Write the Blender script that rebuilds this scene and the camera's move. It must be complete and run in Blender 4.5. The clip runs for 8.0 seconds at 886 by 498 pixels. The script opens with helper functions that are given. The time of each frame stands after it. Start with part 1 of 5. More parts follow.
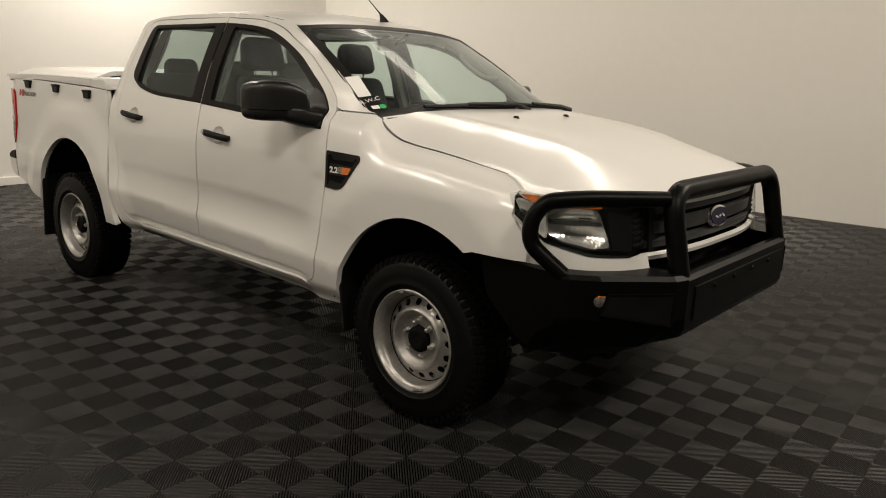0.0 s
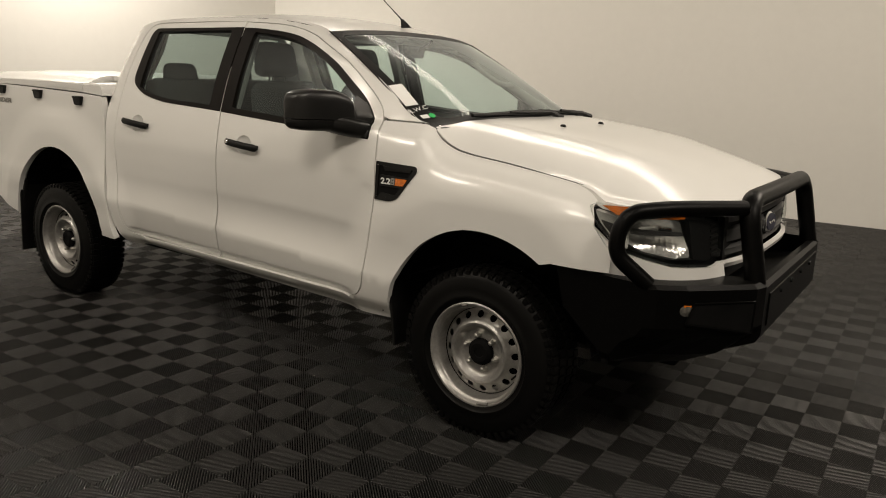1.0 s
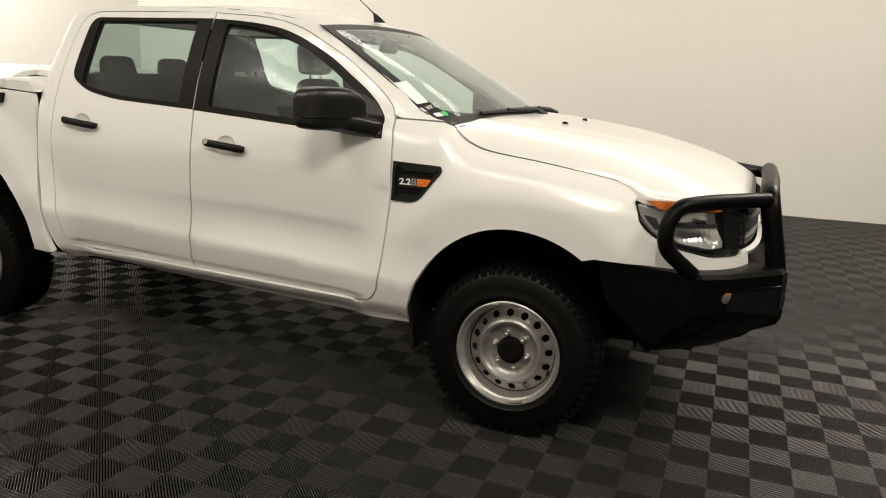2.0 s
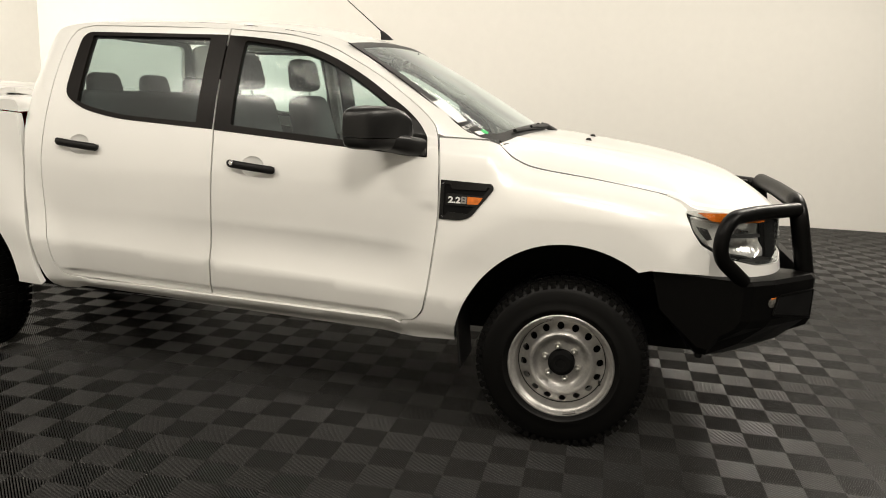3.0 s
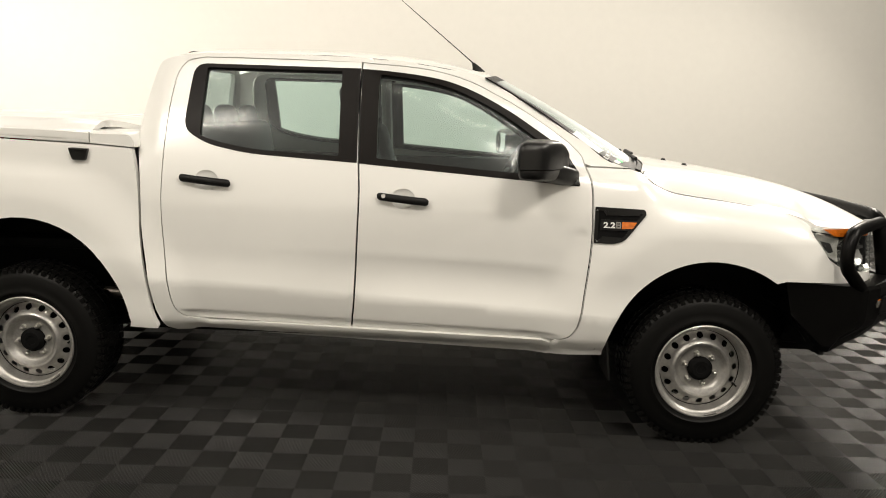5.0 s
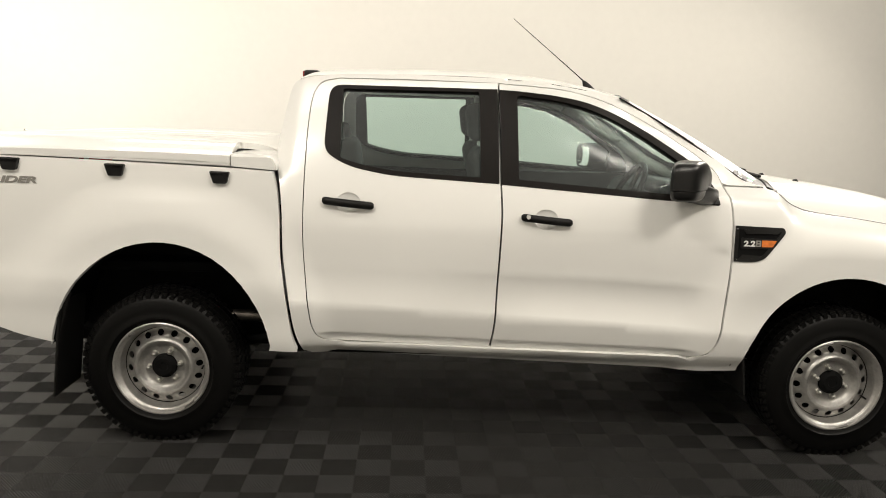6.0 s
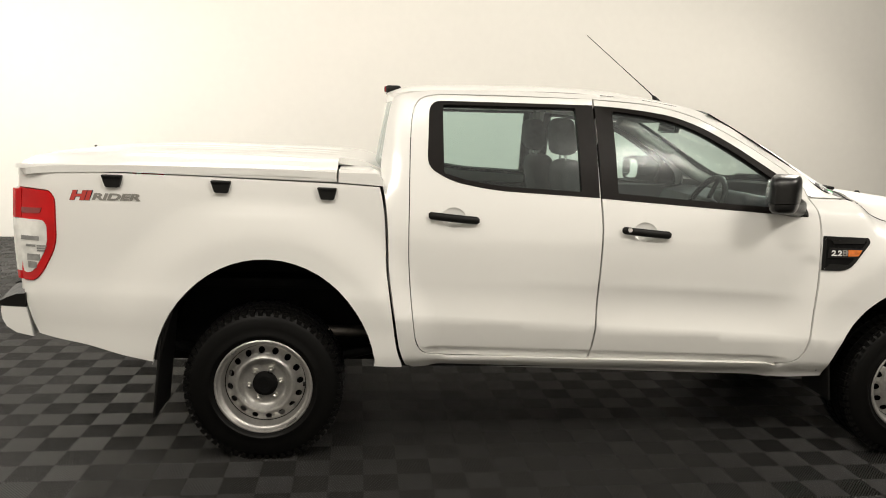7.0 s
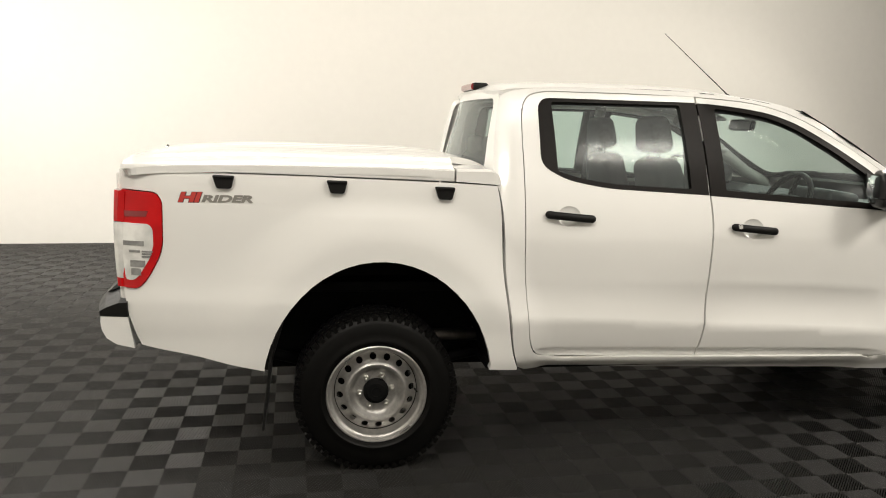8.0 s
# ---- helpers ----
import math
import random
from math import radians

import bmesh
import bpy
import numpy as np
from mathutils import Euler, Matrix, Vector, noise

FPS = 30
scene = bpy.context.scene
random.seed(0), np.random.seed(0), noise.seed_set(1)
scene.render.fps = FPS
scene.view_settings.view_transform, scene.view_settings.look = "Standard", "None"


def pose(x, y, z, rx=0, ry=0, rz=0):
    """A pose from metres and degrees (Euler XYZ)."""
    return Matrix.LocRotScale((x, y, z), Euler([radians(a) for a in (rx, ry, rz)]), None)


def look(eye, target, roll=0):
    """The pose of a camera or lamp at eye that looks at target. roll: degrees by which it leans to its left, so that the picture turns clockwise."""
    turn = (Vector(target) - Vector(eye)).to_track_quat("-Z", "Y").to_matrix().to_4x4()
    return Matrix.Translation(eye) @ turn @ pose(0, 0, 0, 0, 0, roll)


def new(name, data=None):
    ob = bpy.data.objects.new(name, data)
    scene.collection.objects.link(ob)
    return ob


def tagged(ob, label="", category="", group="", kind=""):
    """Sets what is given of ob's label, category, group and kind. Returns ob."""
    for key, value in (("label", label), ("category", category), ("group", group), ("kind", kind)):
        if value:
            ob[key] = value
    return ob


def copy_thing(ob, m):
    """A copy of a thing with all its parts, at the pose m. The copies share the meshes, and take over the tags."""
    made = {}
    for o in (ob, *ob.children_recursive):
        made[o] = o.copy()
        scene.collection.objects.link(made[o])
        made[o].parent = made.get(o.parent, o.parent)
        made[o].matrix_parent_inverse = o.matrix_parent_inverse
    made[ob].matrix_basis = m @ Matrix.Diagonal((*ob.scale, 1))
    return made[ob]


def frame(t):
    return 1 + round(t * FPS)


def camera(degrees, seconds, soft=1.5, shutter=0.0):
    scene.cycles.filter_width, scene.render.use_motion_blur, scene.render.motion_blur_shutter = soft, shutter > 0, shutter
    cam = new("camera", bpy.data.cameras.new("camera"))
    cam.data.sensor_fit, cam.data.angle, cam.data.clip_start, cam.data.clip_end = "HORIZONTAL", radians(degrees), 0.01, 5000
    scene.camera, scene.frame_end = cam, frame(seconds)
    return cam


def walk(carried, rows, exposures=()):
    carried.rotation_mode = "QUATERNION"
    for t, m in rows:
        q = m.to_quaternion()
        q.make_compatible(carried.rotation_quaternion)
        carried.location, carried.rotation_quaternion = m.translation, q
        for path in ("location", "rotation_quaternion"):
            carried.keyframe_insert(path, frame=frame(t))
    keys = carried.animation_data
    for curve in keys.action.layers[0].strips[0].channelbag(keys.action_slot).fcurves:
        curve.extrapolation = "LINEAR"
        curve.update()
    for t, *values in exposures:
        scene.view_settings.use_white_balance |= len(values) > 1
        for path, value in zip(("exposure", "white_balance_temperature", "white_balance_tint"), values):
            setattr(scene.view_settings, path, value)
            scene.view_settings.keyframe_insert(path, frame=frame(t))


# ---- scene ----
cam = camera(60.9, 8.0, 1.0)
PATH = [
    (0, (5.287, -3.115, 1.464), (4.017, -1.636, 1.015), 2.0),
    (0.5, (5.05, -3.242, 1.467), (3.829, -1.723, 1.015), 2.0),
    (1, (4.791, -3.43, 1.487), (3.683, -1.826, 1.042), 2.1),
    (1.2, (4.652, -3.49, 1.48), (3.611, -1.842, 1.034), 2.2),
    (2.3, (3.887, -3.868, 1.471), (3.26, -2.02, 1.033), 2.5),
    (2.5, (3.762, -3.934, 1.465), (3.202, -2.062, 1.036), 2.5),
    (3, (3.413, -3.986, 1.474), (2.964, -2.079, 1.071), 2.4),
    (3.5, (3.078, -4.096, 1.491), (2.749, -2.159, 1.117), 2.3),
    (4, (2.734, -4.241, 1.497), (2.603, -2.277, 1.144), 2.3),
    (4.5, (2.4, -4.282, 1.491), (2.306, -2.316, 1.136), 2.2),
    (4.7, (2.256, -4.296, 1.504), (2.183, -2.329, 1.147), 2.2),
    (5.8, (1.396, -4.332, 1.567), (1.436, -2.367, 1.196), 1.9),
    (6, (1.223, -4.31, 1.588), (1.272, -2.342, 1.232), 1.9),
    (6.5, (0.882, -4.317, 1.604), (0.97, -2.348, 1.267), 1.8),
    (7, (0.519, -4.312, 1.597), (0.692, -2.347, 1.268), 1.8),
    (7.5, (0.151, -4.214, 1.564), (0.413, -2.257, 1.245), 1.8),
    (8, (-0.282, -4.133, 1.556), (0.057, -2.188, 1.235), 1.7),
]
EXPOSURES = [(0.0, -0.85, 6850, 13), (1.2, -0.85, 6850, 13), (2.4, -0.08, 6500, 11), (4.5, -0.03, 6500, 11), (8.0, -0.04, 6350, 11)]
walk(cam, [(t, look(eye, target, roll)) for t, eye, target, roll in PATH], EXPOSURES)

# ---------------------------------------------------------------- world and lamps
world = bpy.data.worlds.new("dim_room")
scene.world = world
world.use_nodes = True
world.node_tree.nodes["Background"].inputs[0].default_value = (0.9, 0.92, 1.0, 1)
world.node_tree.nodes["Background"].inputs[1].default_value = 0.02


def lamp(name, eye, target, power, sx, sy, colour=(1.0, 0.9, 0.76), spread=170):
    data = bpy.data.lights.new(name, "AREA")
    data.shape, data.size, data.size_y = "RECTANGLE", sx, sy
    data.energy, data.color, data.spread = power, colour, radians(spread)
    ob = new(name, data)
    ob.matrix_world = look(eye, target)
    return ob


WARM = (1.0, 0.925, 0.80)
# strip lights along the far side, broad diffuser lamps high behind the camera; near strips, far corner flood and nose
# floods are added fill
for x, power in ((-1.3, 80), (1.3, 80), (3.7, 74), (6.1, 82)):
    lamp("unseen_strip", (x, 3.35, 5.4), (x, 3.45, 0.0), power, 2.2, 0.6, WARM)
# added fill: steep unseen strips that bring out the door creases
for x, power in ((0.0, 62), (4.4, 62)):
    lamp("unseen_strip", (x, -3.3, 6.2), (x, -2.8, 0.0), power, 4.0, 0.3, WARM)
for x, power in ((-1.7, 195), (4.2, 180)):
    lamp("diffuser_lamp", (x, -5.4, 6.0), (x * 0.7 + 0.5, -0.9, 0.6), power, 1.8, 0.9, WARM)
# added unseen floods that brighten the west wall, the nose and the floor ahead
lamp("fill_flood", (-3.8, 1.9, 4.6), (-4.6, 2.0, 0.0), 320, 0.4, 0.4, (1.0, 0.95, 0.86))
lamp("fill_flood", (8.4, -1.7, 5.2), (3.9, -0.7, 0.2), 240, 1.6, 0.6, WARM)
lamp("fill_flood", (7.4, 5.0, 5.2), (5.6, 0.3, 0.0), 250, 1.2, 0.5, WARM, 140)


# ---------------------------------------------------------------- materials
def mat(name, colour, rough=0.5, metal=0.0, coat=0.0, coat_rough=0.05, noise_scale=0.0, vary=0.0, bump=0.0, bump_scale=200.0,
        spec=0.5, rough_vary=0.0, second=0.0):
    m = bpy.data.materials.new(name)
    m.use_nodes = True
    nt = m.node_tree
    b = nt.nodes["Principled BSDF"]
    b.inputs["Base Color"].default_value = (*colour, 1)
    b.inputs["Roughness"].default_value = rough
    b.inputs["Metallic"].default_value = metal
    b.inputs["Coat Weight"].default_value = coat
    b.inputs["Coat Roughness"].default_value = coat_rough
    b.inputs["Specular IOR Level"].default_value = spec
    if noise_scale or bump:
        co = nt.nodes.new("ShaderNodeTexCoord")
    if noise_scale:
        n = nt.nodes.new("ShaderNodeTexNoise")
        n.inputs["Scale"].default_value, n.inputs["Detail"].default_value = noise_scale, 6
        nt.links.new(co.outputs["Object"], n.inputs["Vector"])
        fac = n.outputs["Fac"]
        if second:
            n2 = nt.nodes.new("ShaderNodeTexNoise")
            n2.inputs["Scale"].default_value, n2.inputs["Detail"].default_value = second, 4
            nt.links.new(co.outputs["Object"], n2.inputs["Vector"])
            mid = nt.nodes.new("ShaderNodeMath")
            mid.operation = "MULTIPLY_ADD"
            nt.links.new(n2.outputs["Fac"], mid.inputs[0])
            mid.inputs[1].default_value = 0.5
            half = nt.nodes.new("ShaderNodeMath")
            half.operation = "MULTIPLY"
            half.inputs[1].default_value = 0.5
            nt.links.new(fac, half.inputs[0])
            nt.links.new(half.outputs[0], mid.inputs[2])
            fac = mid.outputs[0]
        r = nt.nodes.new("ShaderNodeMapRange")
        r.inputs["From Min"].default_value, r.inputs["From Max"].default_value = 0.3, 0.7
        r.inputs["To Min"].default_value, r.inputs["To Max"].default_value = 1 - vary, 1 + vary
        nt.links.new(fac, r.inputs["Value"])
        mul = nt.nodes.new("ShaderNodeMix")
        mul.data_type, mul.blend_type = "RGBA", "MULTIPLY"
        mul.inputs["Factor"].default_value = 1
        mul.inputs["A"].default_value = (*colour, 1)
        nt.links.new(r.outputs[0], mul.inputs["B"])
        nt.links.new(mul.outputs["Result"], b.inputs["Base Color"])
        if rough_vary:
            rr = nt.nodes.new("ShaderNodeMapRange")
            rr.inputs["From Min"].default_value, rr.inputs["From Max"].default_value = 0.3, 0.7
            rr.inputs["To Min"].default_value, rr.inputs["To Max"].default_value = rough - rough_vary, rough + rough_vary
            nt.links.new(fac, rr.inputs["Value"])
            nt.links.new(rr.outputs[0], b.inputs["Roughness"])
    if bump:
        nb = nt.nodes.new("ShaderNodeTexNoise")
        nb.inputs["Scale"].default_value, nb.inputs["Detail"].default_value = bump_scale, 3
        nt.links.new(co.outputs["Object"], nb.inputs["Vector"])
        bp = nt.nodes.new("ShaderNodeBump")
        bp.inputs["Strength"].default_value, bp.inputs["Distance"].default_value = bump, 0.002
        nt.links.new(nb.outputs["Fac"], bp.inputs["Height"])
        nt.links.new(bp.outputs[0], b.inputs["Normal"])
    return m


def glass_mat(name, tint, rough=0.05, gloss=(0.9, 0.95, 0.95), haze=0.35):
    m = bpy.data.materials.new(name)
    m.use_nodes = True
    nt = m.node_tree
    nt.nodes.remove(nt.nodes["Principled BSDF"])
    clear = nt.nodes.new("ShaderNodeBsdfTransparent")
    clear.inputs[0].default_value = (*tint, 1)
    shine = nt.nodes.new("ShaderNodeBsdfGlossy")
    shine.inputs["Color"].default_value = (*gloss, 1)
    shine.inputs["Roughness"].default_value = rough
    facing = nt.nodes.new("ShaderNodeLayerWeight")
    steep = nt.nodes.new("ShaderNodeMath")
    steep.operation = "POWER"
    steep.inputs[1].default_value = 5.0
    nt.links.new(facing.outputs["Facing"], steep.inputs[0])
    fres = nt.nodes.new("ShaderNodeMath")
    fres.operation = "MULTIPLY_ADD"
    fres.inputs[1].default_value, fres.inputs[2].default_value = 0.93, 0.042
    nt.links.new(steep.outputs[0], fres.inputs[0])
    film = nt.nodes.new("ShaderNodeBsdfGlossy")
    film.inputs["Color"].default_value = (*gloss, 1)
    film.inputs["Roughness"].default_value = 0.42
    both = nt.nodes.new("ShaderNodeMixShader")
    both.inputs[0].default_value = haze
    nt.links.new(shine.outputs[0], both.inputs[1])
    nt.links.new(film.outputs[0], both.inputs[2])
    mix = nt.nodes.new("ShaderNodeMixShader")
    nt.links.new(fres.outputs[0], mix.inputs[0])
    nt.links.new(clear.outputs[0], mix.inputs[1])
    nt.links.new(both.outputs[0], mix.inputs[2])
    nt.links.new(mix.outputs[0], nt.nodes["Material Output"].inputs[0])
    return m


M_PAINT = mat("white_car_paint", (0.78, 0.775, 0.75), 0.35, coat=1.0, coat_rough=0.17, noise_scale=1.5, vary=0.015)
M_BLACK = mat("black_textured_plastic", (0.0065, 0.0062, 0.0058), 0.48, spec=0.22, noise_scale=30, vary=0.2, bump=0.15, bump_scale=900)
M_MIRRORCASE = mat("black_grained_mirror_case", (0.006, 0.0058, 0.0055), 0.34, spec=0.42, noise_scale=30, vary=0.2, bump=0.1, bump_scale=900)
M_TRIM = mat("brown_black_window_trim", (0.0065, 0.005, 0.0042), 0.42, spec=0.12, noise_scale=20, vary=0.15)
M_BAR = mat("satin_black_powder_coat", (0.002, 0.0019, 0.0018), 0.38, spec=0.10, noise_scale=14, vary=0.25, bump=0.12, bump_scale=700, second=60)
M_UNDER = mat("dark_underbody", (0.004, 0.004, 0.004), 0.8, spec=0.1, noise_scale=8, vary=0.4)
M_RUBBER = mat("tyre_rubber", (0.003, 0.0029, 0.0027), 0.44, spec=0.14, noise_scale=25, vary=0.25, bump=0.2, bump_scale=300, second=4)
M_STEEL = mat("silver_painted_steel", (0.40, 0.392, 0.375), 0.40, metal=0.75, noise_scale=14, vary=0.22, second=75, rough_vary=0.1)
M_WEIGHT = mat("dull_lead_weight", (0.16, 0.155, 0.145), 0.6, metal=0.4, noise_scale=60, vary=0.3)
M_NUT = mat("zinc_wheel_nut", (0.5, 0.49, 0.46), 0.3, metal=0.9)
M_CHROME = mat("bright_chrome", (0.85, 0.85, 0.85), 0.06, metal=1.0)
M_GREYMETAL = mat("dull_exhaust_steel", (0.10, 0.09, 0.08), 0.4, metal=0.9, noise_scale=20, vary=0.3)
M_SEAT = mat("dark_grey_seat_cloth", (0.052, 0.052, 0.053), 0.9, noise_scale=60, vary=0.25, bump=0.4, bump_scale=600)
M_CABIN = mat("charcoal_cabin_plastic", (0.045, 0.045, 0.047), 0.6, noise_scale=30, vary=0.2, bump=0.2, bump_scale=500)
M_LINER = mat("pale_grey_roof_lining", (0.36, 0.35, 0.33), 0.9, noise_scale=40, vary=0.08)
M_RED = mat("red_lamp_lens", (0.50, 0.003, 0.005), 0.18, coat=0.25, spec=0.2, noise_scale=6, vary=0.18)
M_DARKRED = mat("dark_red_lamp_recess", (0.22, 0.004, 0.006), 0.2, coat=1.0)
M_FOGGLASS = mat("fog_lamp_lens", (0.10, 0.095, 0.085), 0.12, noise_scale=60, vary=0.5)
M_LENSGREY = mat("smoked_lens_divider", (0.22, 0.22, 0.215), 0.2, noise_scale=30, vary=0.3)
M_REFLECT = mat("chromed_lamp_reflector", (0.82, 0.82, 0.81), 0.16, metal=0.7, noise_scale=40, vary=0.15)
M_CLEARLAMP = mat("clear_lamp_reflector", (0.8, 0.8, 0.78), 0.18, metal=0.35, noise_scale=12, vary=0.25)
M_AMBER = mat("amber_lamp_lens", (0.62, 0.15, 0.010), 0.18, coat=0.6, noise_scale=40, vary=0.25)
M_PAPER = mat("white_paper", (0.82, 0.82, 0.8), 0.6)
M_GREEN = mat("green_sticker", (0.02, 0.5, 0.12), 0.5)
M_DECALRED = mat("red_decal", (0.5, 0.05, 0.04), 0.4)
M_DECALGREY = mat("grey_decal", (0.23, 0.22, 0.2), 0.4)
M_WHITEINK = mat("white_ink", (0.8, 0.8, 0.78), 0.5)
M_BADGE = mat("dark_badge_enamel", (0.008, 0.010, 0.028), 0.45, spec=0.2, noise_scale=30, vary=0.1)
M_GRILLE = mat("dark_grey_grille_plastic", (0.03, 0.03, 0.03), 0.35, noise_scale=20, vary=0.2)
M_GLASS = glass_mat("side_window_glass", (0.70, 0.81, 0.785), 0.13, haze=0.65)
M_SCREEN = glass_mat("windscreen_glass", (0.78, 0.86, 0.84), 0.06, haze=0.7)
M_REARGLASS = glass_mat("rear_window_glass", (0.5, 0.55, 0.54))
M_LENS = glass_mat("headlamp_lens", (0.92, 0.93, 0.92), 0.03)
M_MIRROR = mat("mirror_glass", (0.9, 0.9, 0.9), 0.02, metal=1.0)
M_WALL = mat("cream_painted_wall", (0.75, 0.735, 0.69), 0.75, noise_scale=0.7, vary=0.02, bump=0.15, bump_scale=120, second=9)
M_SKIRT = mat("white_skirting_paint", (0.8, 0.78, 0.74), 0.45, noise_scale=5, vary=0.03)
# dark grey for the unseen east wall, so it bounces little light
M_DARKWALL = mat("unseen_dark_wall", (0.05, 0.049, 0.048), 0.8, noise_scale=0.9, vary=0.08, second=7)
M_CEIL = mat("grey_ceiling_deck", (0.08, 0.078, 0.074), 0.7, noise_scale=3, vary=0.3)
M_FLOOR = mat("charcoal_plastic_floor_tile", (0.022, 0.0215, 0.0205), 0.36, spec=0.45, noise_scale=3.0, vary=0.18, second=70, rough_vary=0.06)
M_SUBFLOOR = mat("dark_floor_base", (0.002, 0.002, 0.002), 0.95, spec=0.05, noise_scale=5, vary=0.2)


# ---------------------------------------------------------------- mesh helpers
def mesh_part(name, verts, faces, material, parent=None, label="", smooth=True, normals=None, flat_from=None):
    me = bpy.data.meshes.new(name)
    me.from_pydata([tuple(v) for v in verts], [], [tuple(int(i) for i in f) for f in faces])
    me.materials.append(material)
    if smooth:
        me.polygons.foreach_set("use_smooth", [flat_from is None or i < flat_from for i in range(len(me.polygons))])
    me.validate()
    if normals is not None:
        loops = []
        for i, p in enumerate(me.polygons):
            for v in p.vertices:
                loops.append(tuple(normals[v]) if (flat_from is None or i < flat_from) else (0.0, 0.0, 0.0))
        me.normals_split_custom_set(loops)
    me.update()
    ob = new(name, me)
    if parent:
        ob.parent = parent
    if label:
        ob["label"] = label
    return ob


def part(name, bm, material, parent, label="", smooth=False):
    bmesh.ops.recalc_face_normals(bm, faces=bm.faces)
    me = bpy.data.meshes.new(name)
    bm.to_mesh(me)
    bm.free()
    me.materials.append(material)
    if smooth:
        me.shade_smooth()
        me.set_sharp_from_angle(angle=radians(38))
    ob = new(name, me)
    if parent:
        ob.parent = parent
    if label:
        ob["label"] = label
    return ob


def rbox(size, at=(0, 0, 0), bevel=0.01, segs=2, turn=(0, 0, 0), taper=None, bm=None):
    """A bevelled box of that size round at; taper: scale of the top in x and y."""
    bm = bm or bmesh.new()
    got = bmesh.ops.create_cube(bm, size=1)["verts"]
    for v in got:
        if taper and v.co.z > 0:
            v.co.x *= taper[0]
            v.co.y *= taper[1]
        v.co = Vector((v.co.x * size[0], v.co.y * size[1], v.co.z * size[2]))
    if bevel:
        edges = list({e for v in got for e in v.link_edges})
        done = bmesh.ops.bevel(bm, geom=edges, offset=bevel, segments=segs, affect="EDGES", profile=0.5)
        got = list({v for f in done["faces"] for v in f.verts} | {v for v in got if v.is_valid})
    m = pose(*at, *turn)
    for v in got:
        v.co = m @ v.co
    return bm


def fillet(points, radius, n=6):
    """Rounds the corners of an open or closed run of points in space."""
    pts = [Vector(p) for p in points]
    out = [pts[0]]
    for a, b, c in zip(pts, pts[1:], pts[2:]):
        d1, d2 = (a - b), (c - b)
        r = min(radius, d1.length * 0.48, d2.length * 0.48)
        p1, p2 = b + d1.normalized() * r, b + d2.normalized() * r
        for i in range(n + 1):
            t = i / n
            out.append(p1 * (1 - t) ** 2 + b * 2 * t * (1 - t) + p2 * t ** 2)
    out.append(pts[-1])
    return out


def tube(points, r, seg=14, bm=None, radii=None, caps=True):
    bm = bm or bmesh.new()
    pts = [Vector(p) for p in points]
    rings = []
    up = None
    for i, p in enumerate(pts):
        d = (pts[min(i + 1, len(pts) - 1)] - pts[max(i - 1, 0)]).normalized()
        if up is None:
            up = d.orthogonal().normalized()
        else:
            up = (up - d * up.dot(d)).normalized()
        side = d.cross(up)
        rr = radii[i] if radii else r
        rings.append([bm.verts.new(p + (up * math.cos(a) + side * math.sin(a)) * rr) for a in [2 * math.pi * k / seg for k in range(seg)]])
    for a, b in zip(rings, rings[1:]):
        for k in range(seg):
            bm.faces.new((a[k], a[(k + 1) % seg], b[(k + 1) % seg], b[k]))
    if caps:
        bm.faces.new(rings[0])
        bm.faces.new(rings[-1])
    return bm


def lathe(profile, seg=48, bm=None):
    """Turns (radius, y) about the y axis."""
    bm = bm or bmesh.new()
    rings = []
    for r, y in profile:
        rings.append([bm.verts.new((r * math.cos(2 * math.pi * k / seg), y, r * math.sin(2 * math.pi * k / seg))) for k in range(seg)])
    for a, b in zip(rings, rings[1:]):
        for k in range(seg):
            bm.faces.new((a[k], a[(k + 1) % seg], b[(k + 1) % seg], b[k]))
    return bm


def loft(rings, bm=None, caps=True):
    bm = bm or bmesh.new()
    rows = [[bm.verts.new(p) for p in ring] for ring in rings]
    n = len(rows[0])
    for a, b in zip(rows, rows[1:]):
        for k in range(n):
            bm.faces.new((a[k], a[(k + 1) % n], b[(k + 1) % n], b[k]))
    if caps:
        bm.faces.new(rows[0])
        bm.faces.new(rows[-1])
    return bm


def prism(poly, y0, y1, bm=None):
    """A solid with an outline in x and z between two y."""
    return loft([[(x, y0, z) for x, z in poly], [(x, y1, z) for x, z in poly]], bm)


def cr(points, n=6):
    """A smooth open curve through points of the plane."""
    p = [np.array(q, float) for q in points]
    p = [2 * p[0] - p[1]] + p + [2 * p[-1] - p[-2]]
    out = []
    for a, b, c, d in zip(p, p[1:], p[2:], p[3:]):
        for i in range(n):
            t = i / n
            out.append(0.5 * (2 * b + (c - a) * t + (2 * a - 5 * b + 4 * c - d) * t ** 2 + (3 * b - a - 3 * c + d) * t ** 3))
    out.append(p[-2])
    return [tuple(q) for q in out]


def round2(points, radius, n=5):
    """A closed outline of the plane with rounded corners; radius: one number or one for each corner."""
    out, k = [], len(points)
    for i in range(k):
        a, b, c = (np.array(points[(i + j) % k], float) for j in (-1, 0, 1))
        want = radius[i] if isinstance(radius, (list, tuple)) else radius
        la, lc = np.linalg.norm(a - b), np.linalg.norm(c - b)
        r = min(want, la * 0.45, lc * 0.45)
        if r < 1e-4:
            out.append(tuple(b))
            continue
        p1, p2 = b + (a - b) / la * r, b + (c - b) / lc * r
        for j in range(n + 1):
            t = j / n
            out.append(tuple(p1 * (1 - t) ** 2 + b * 2 * t * (1 - t) + p2 * t ** 2))
    return out


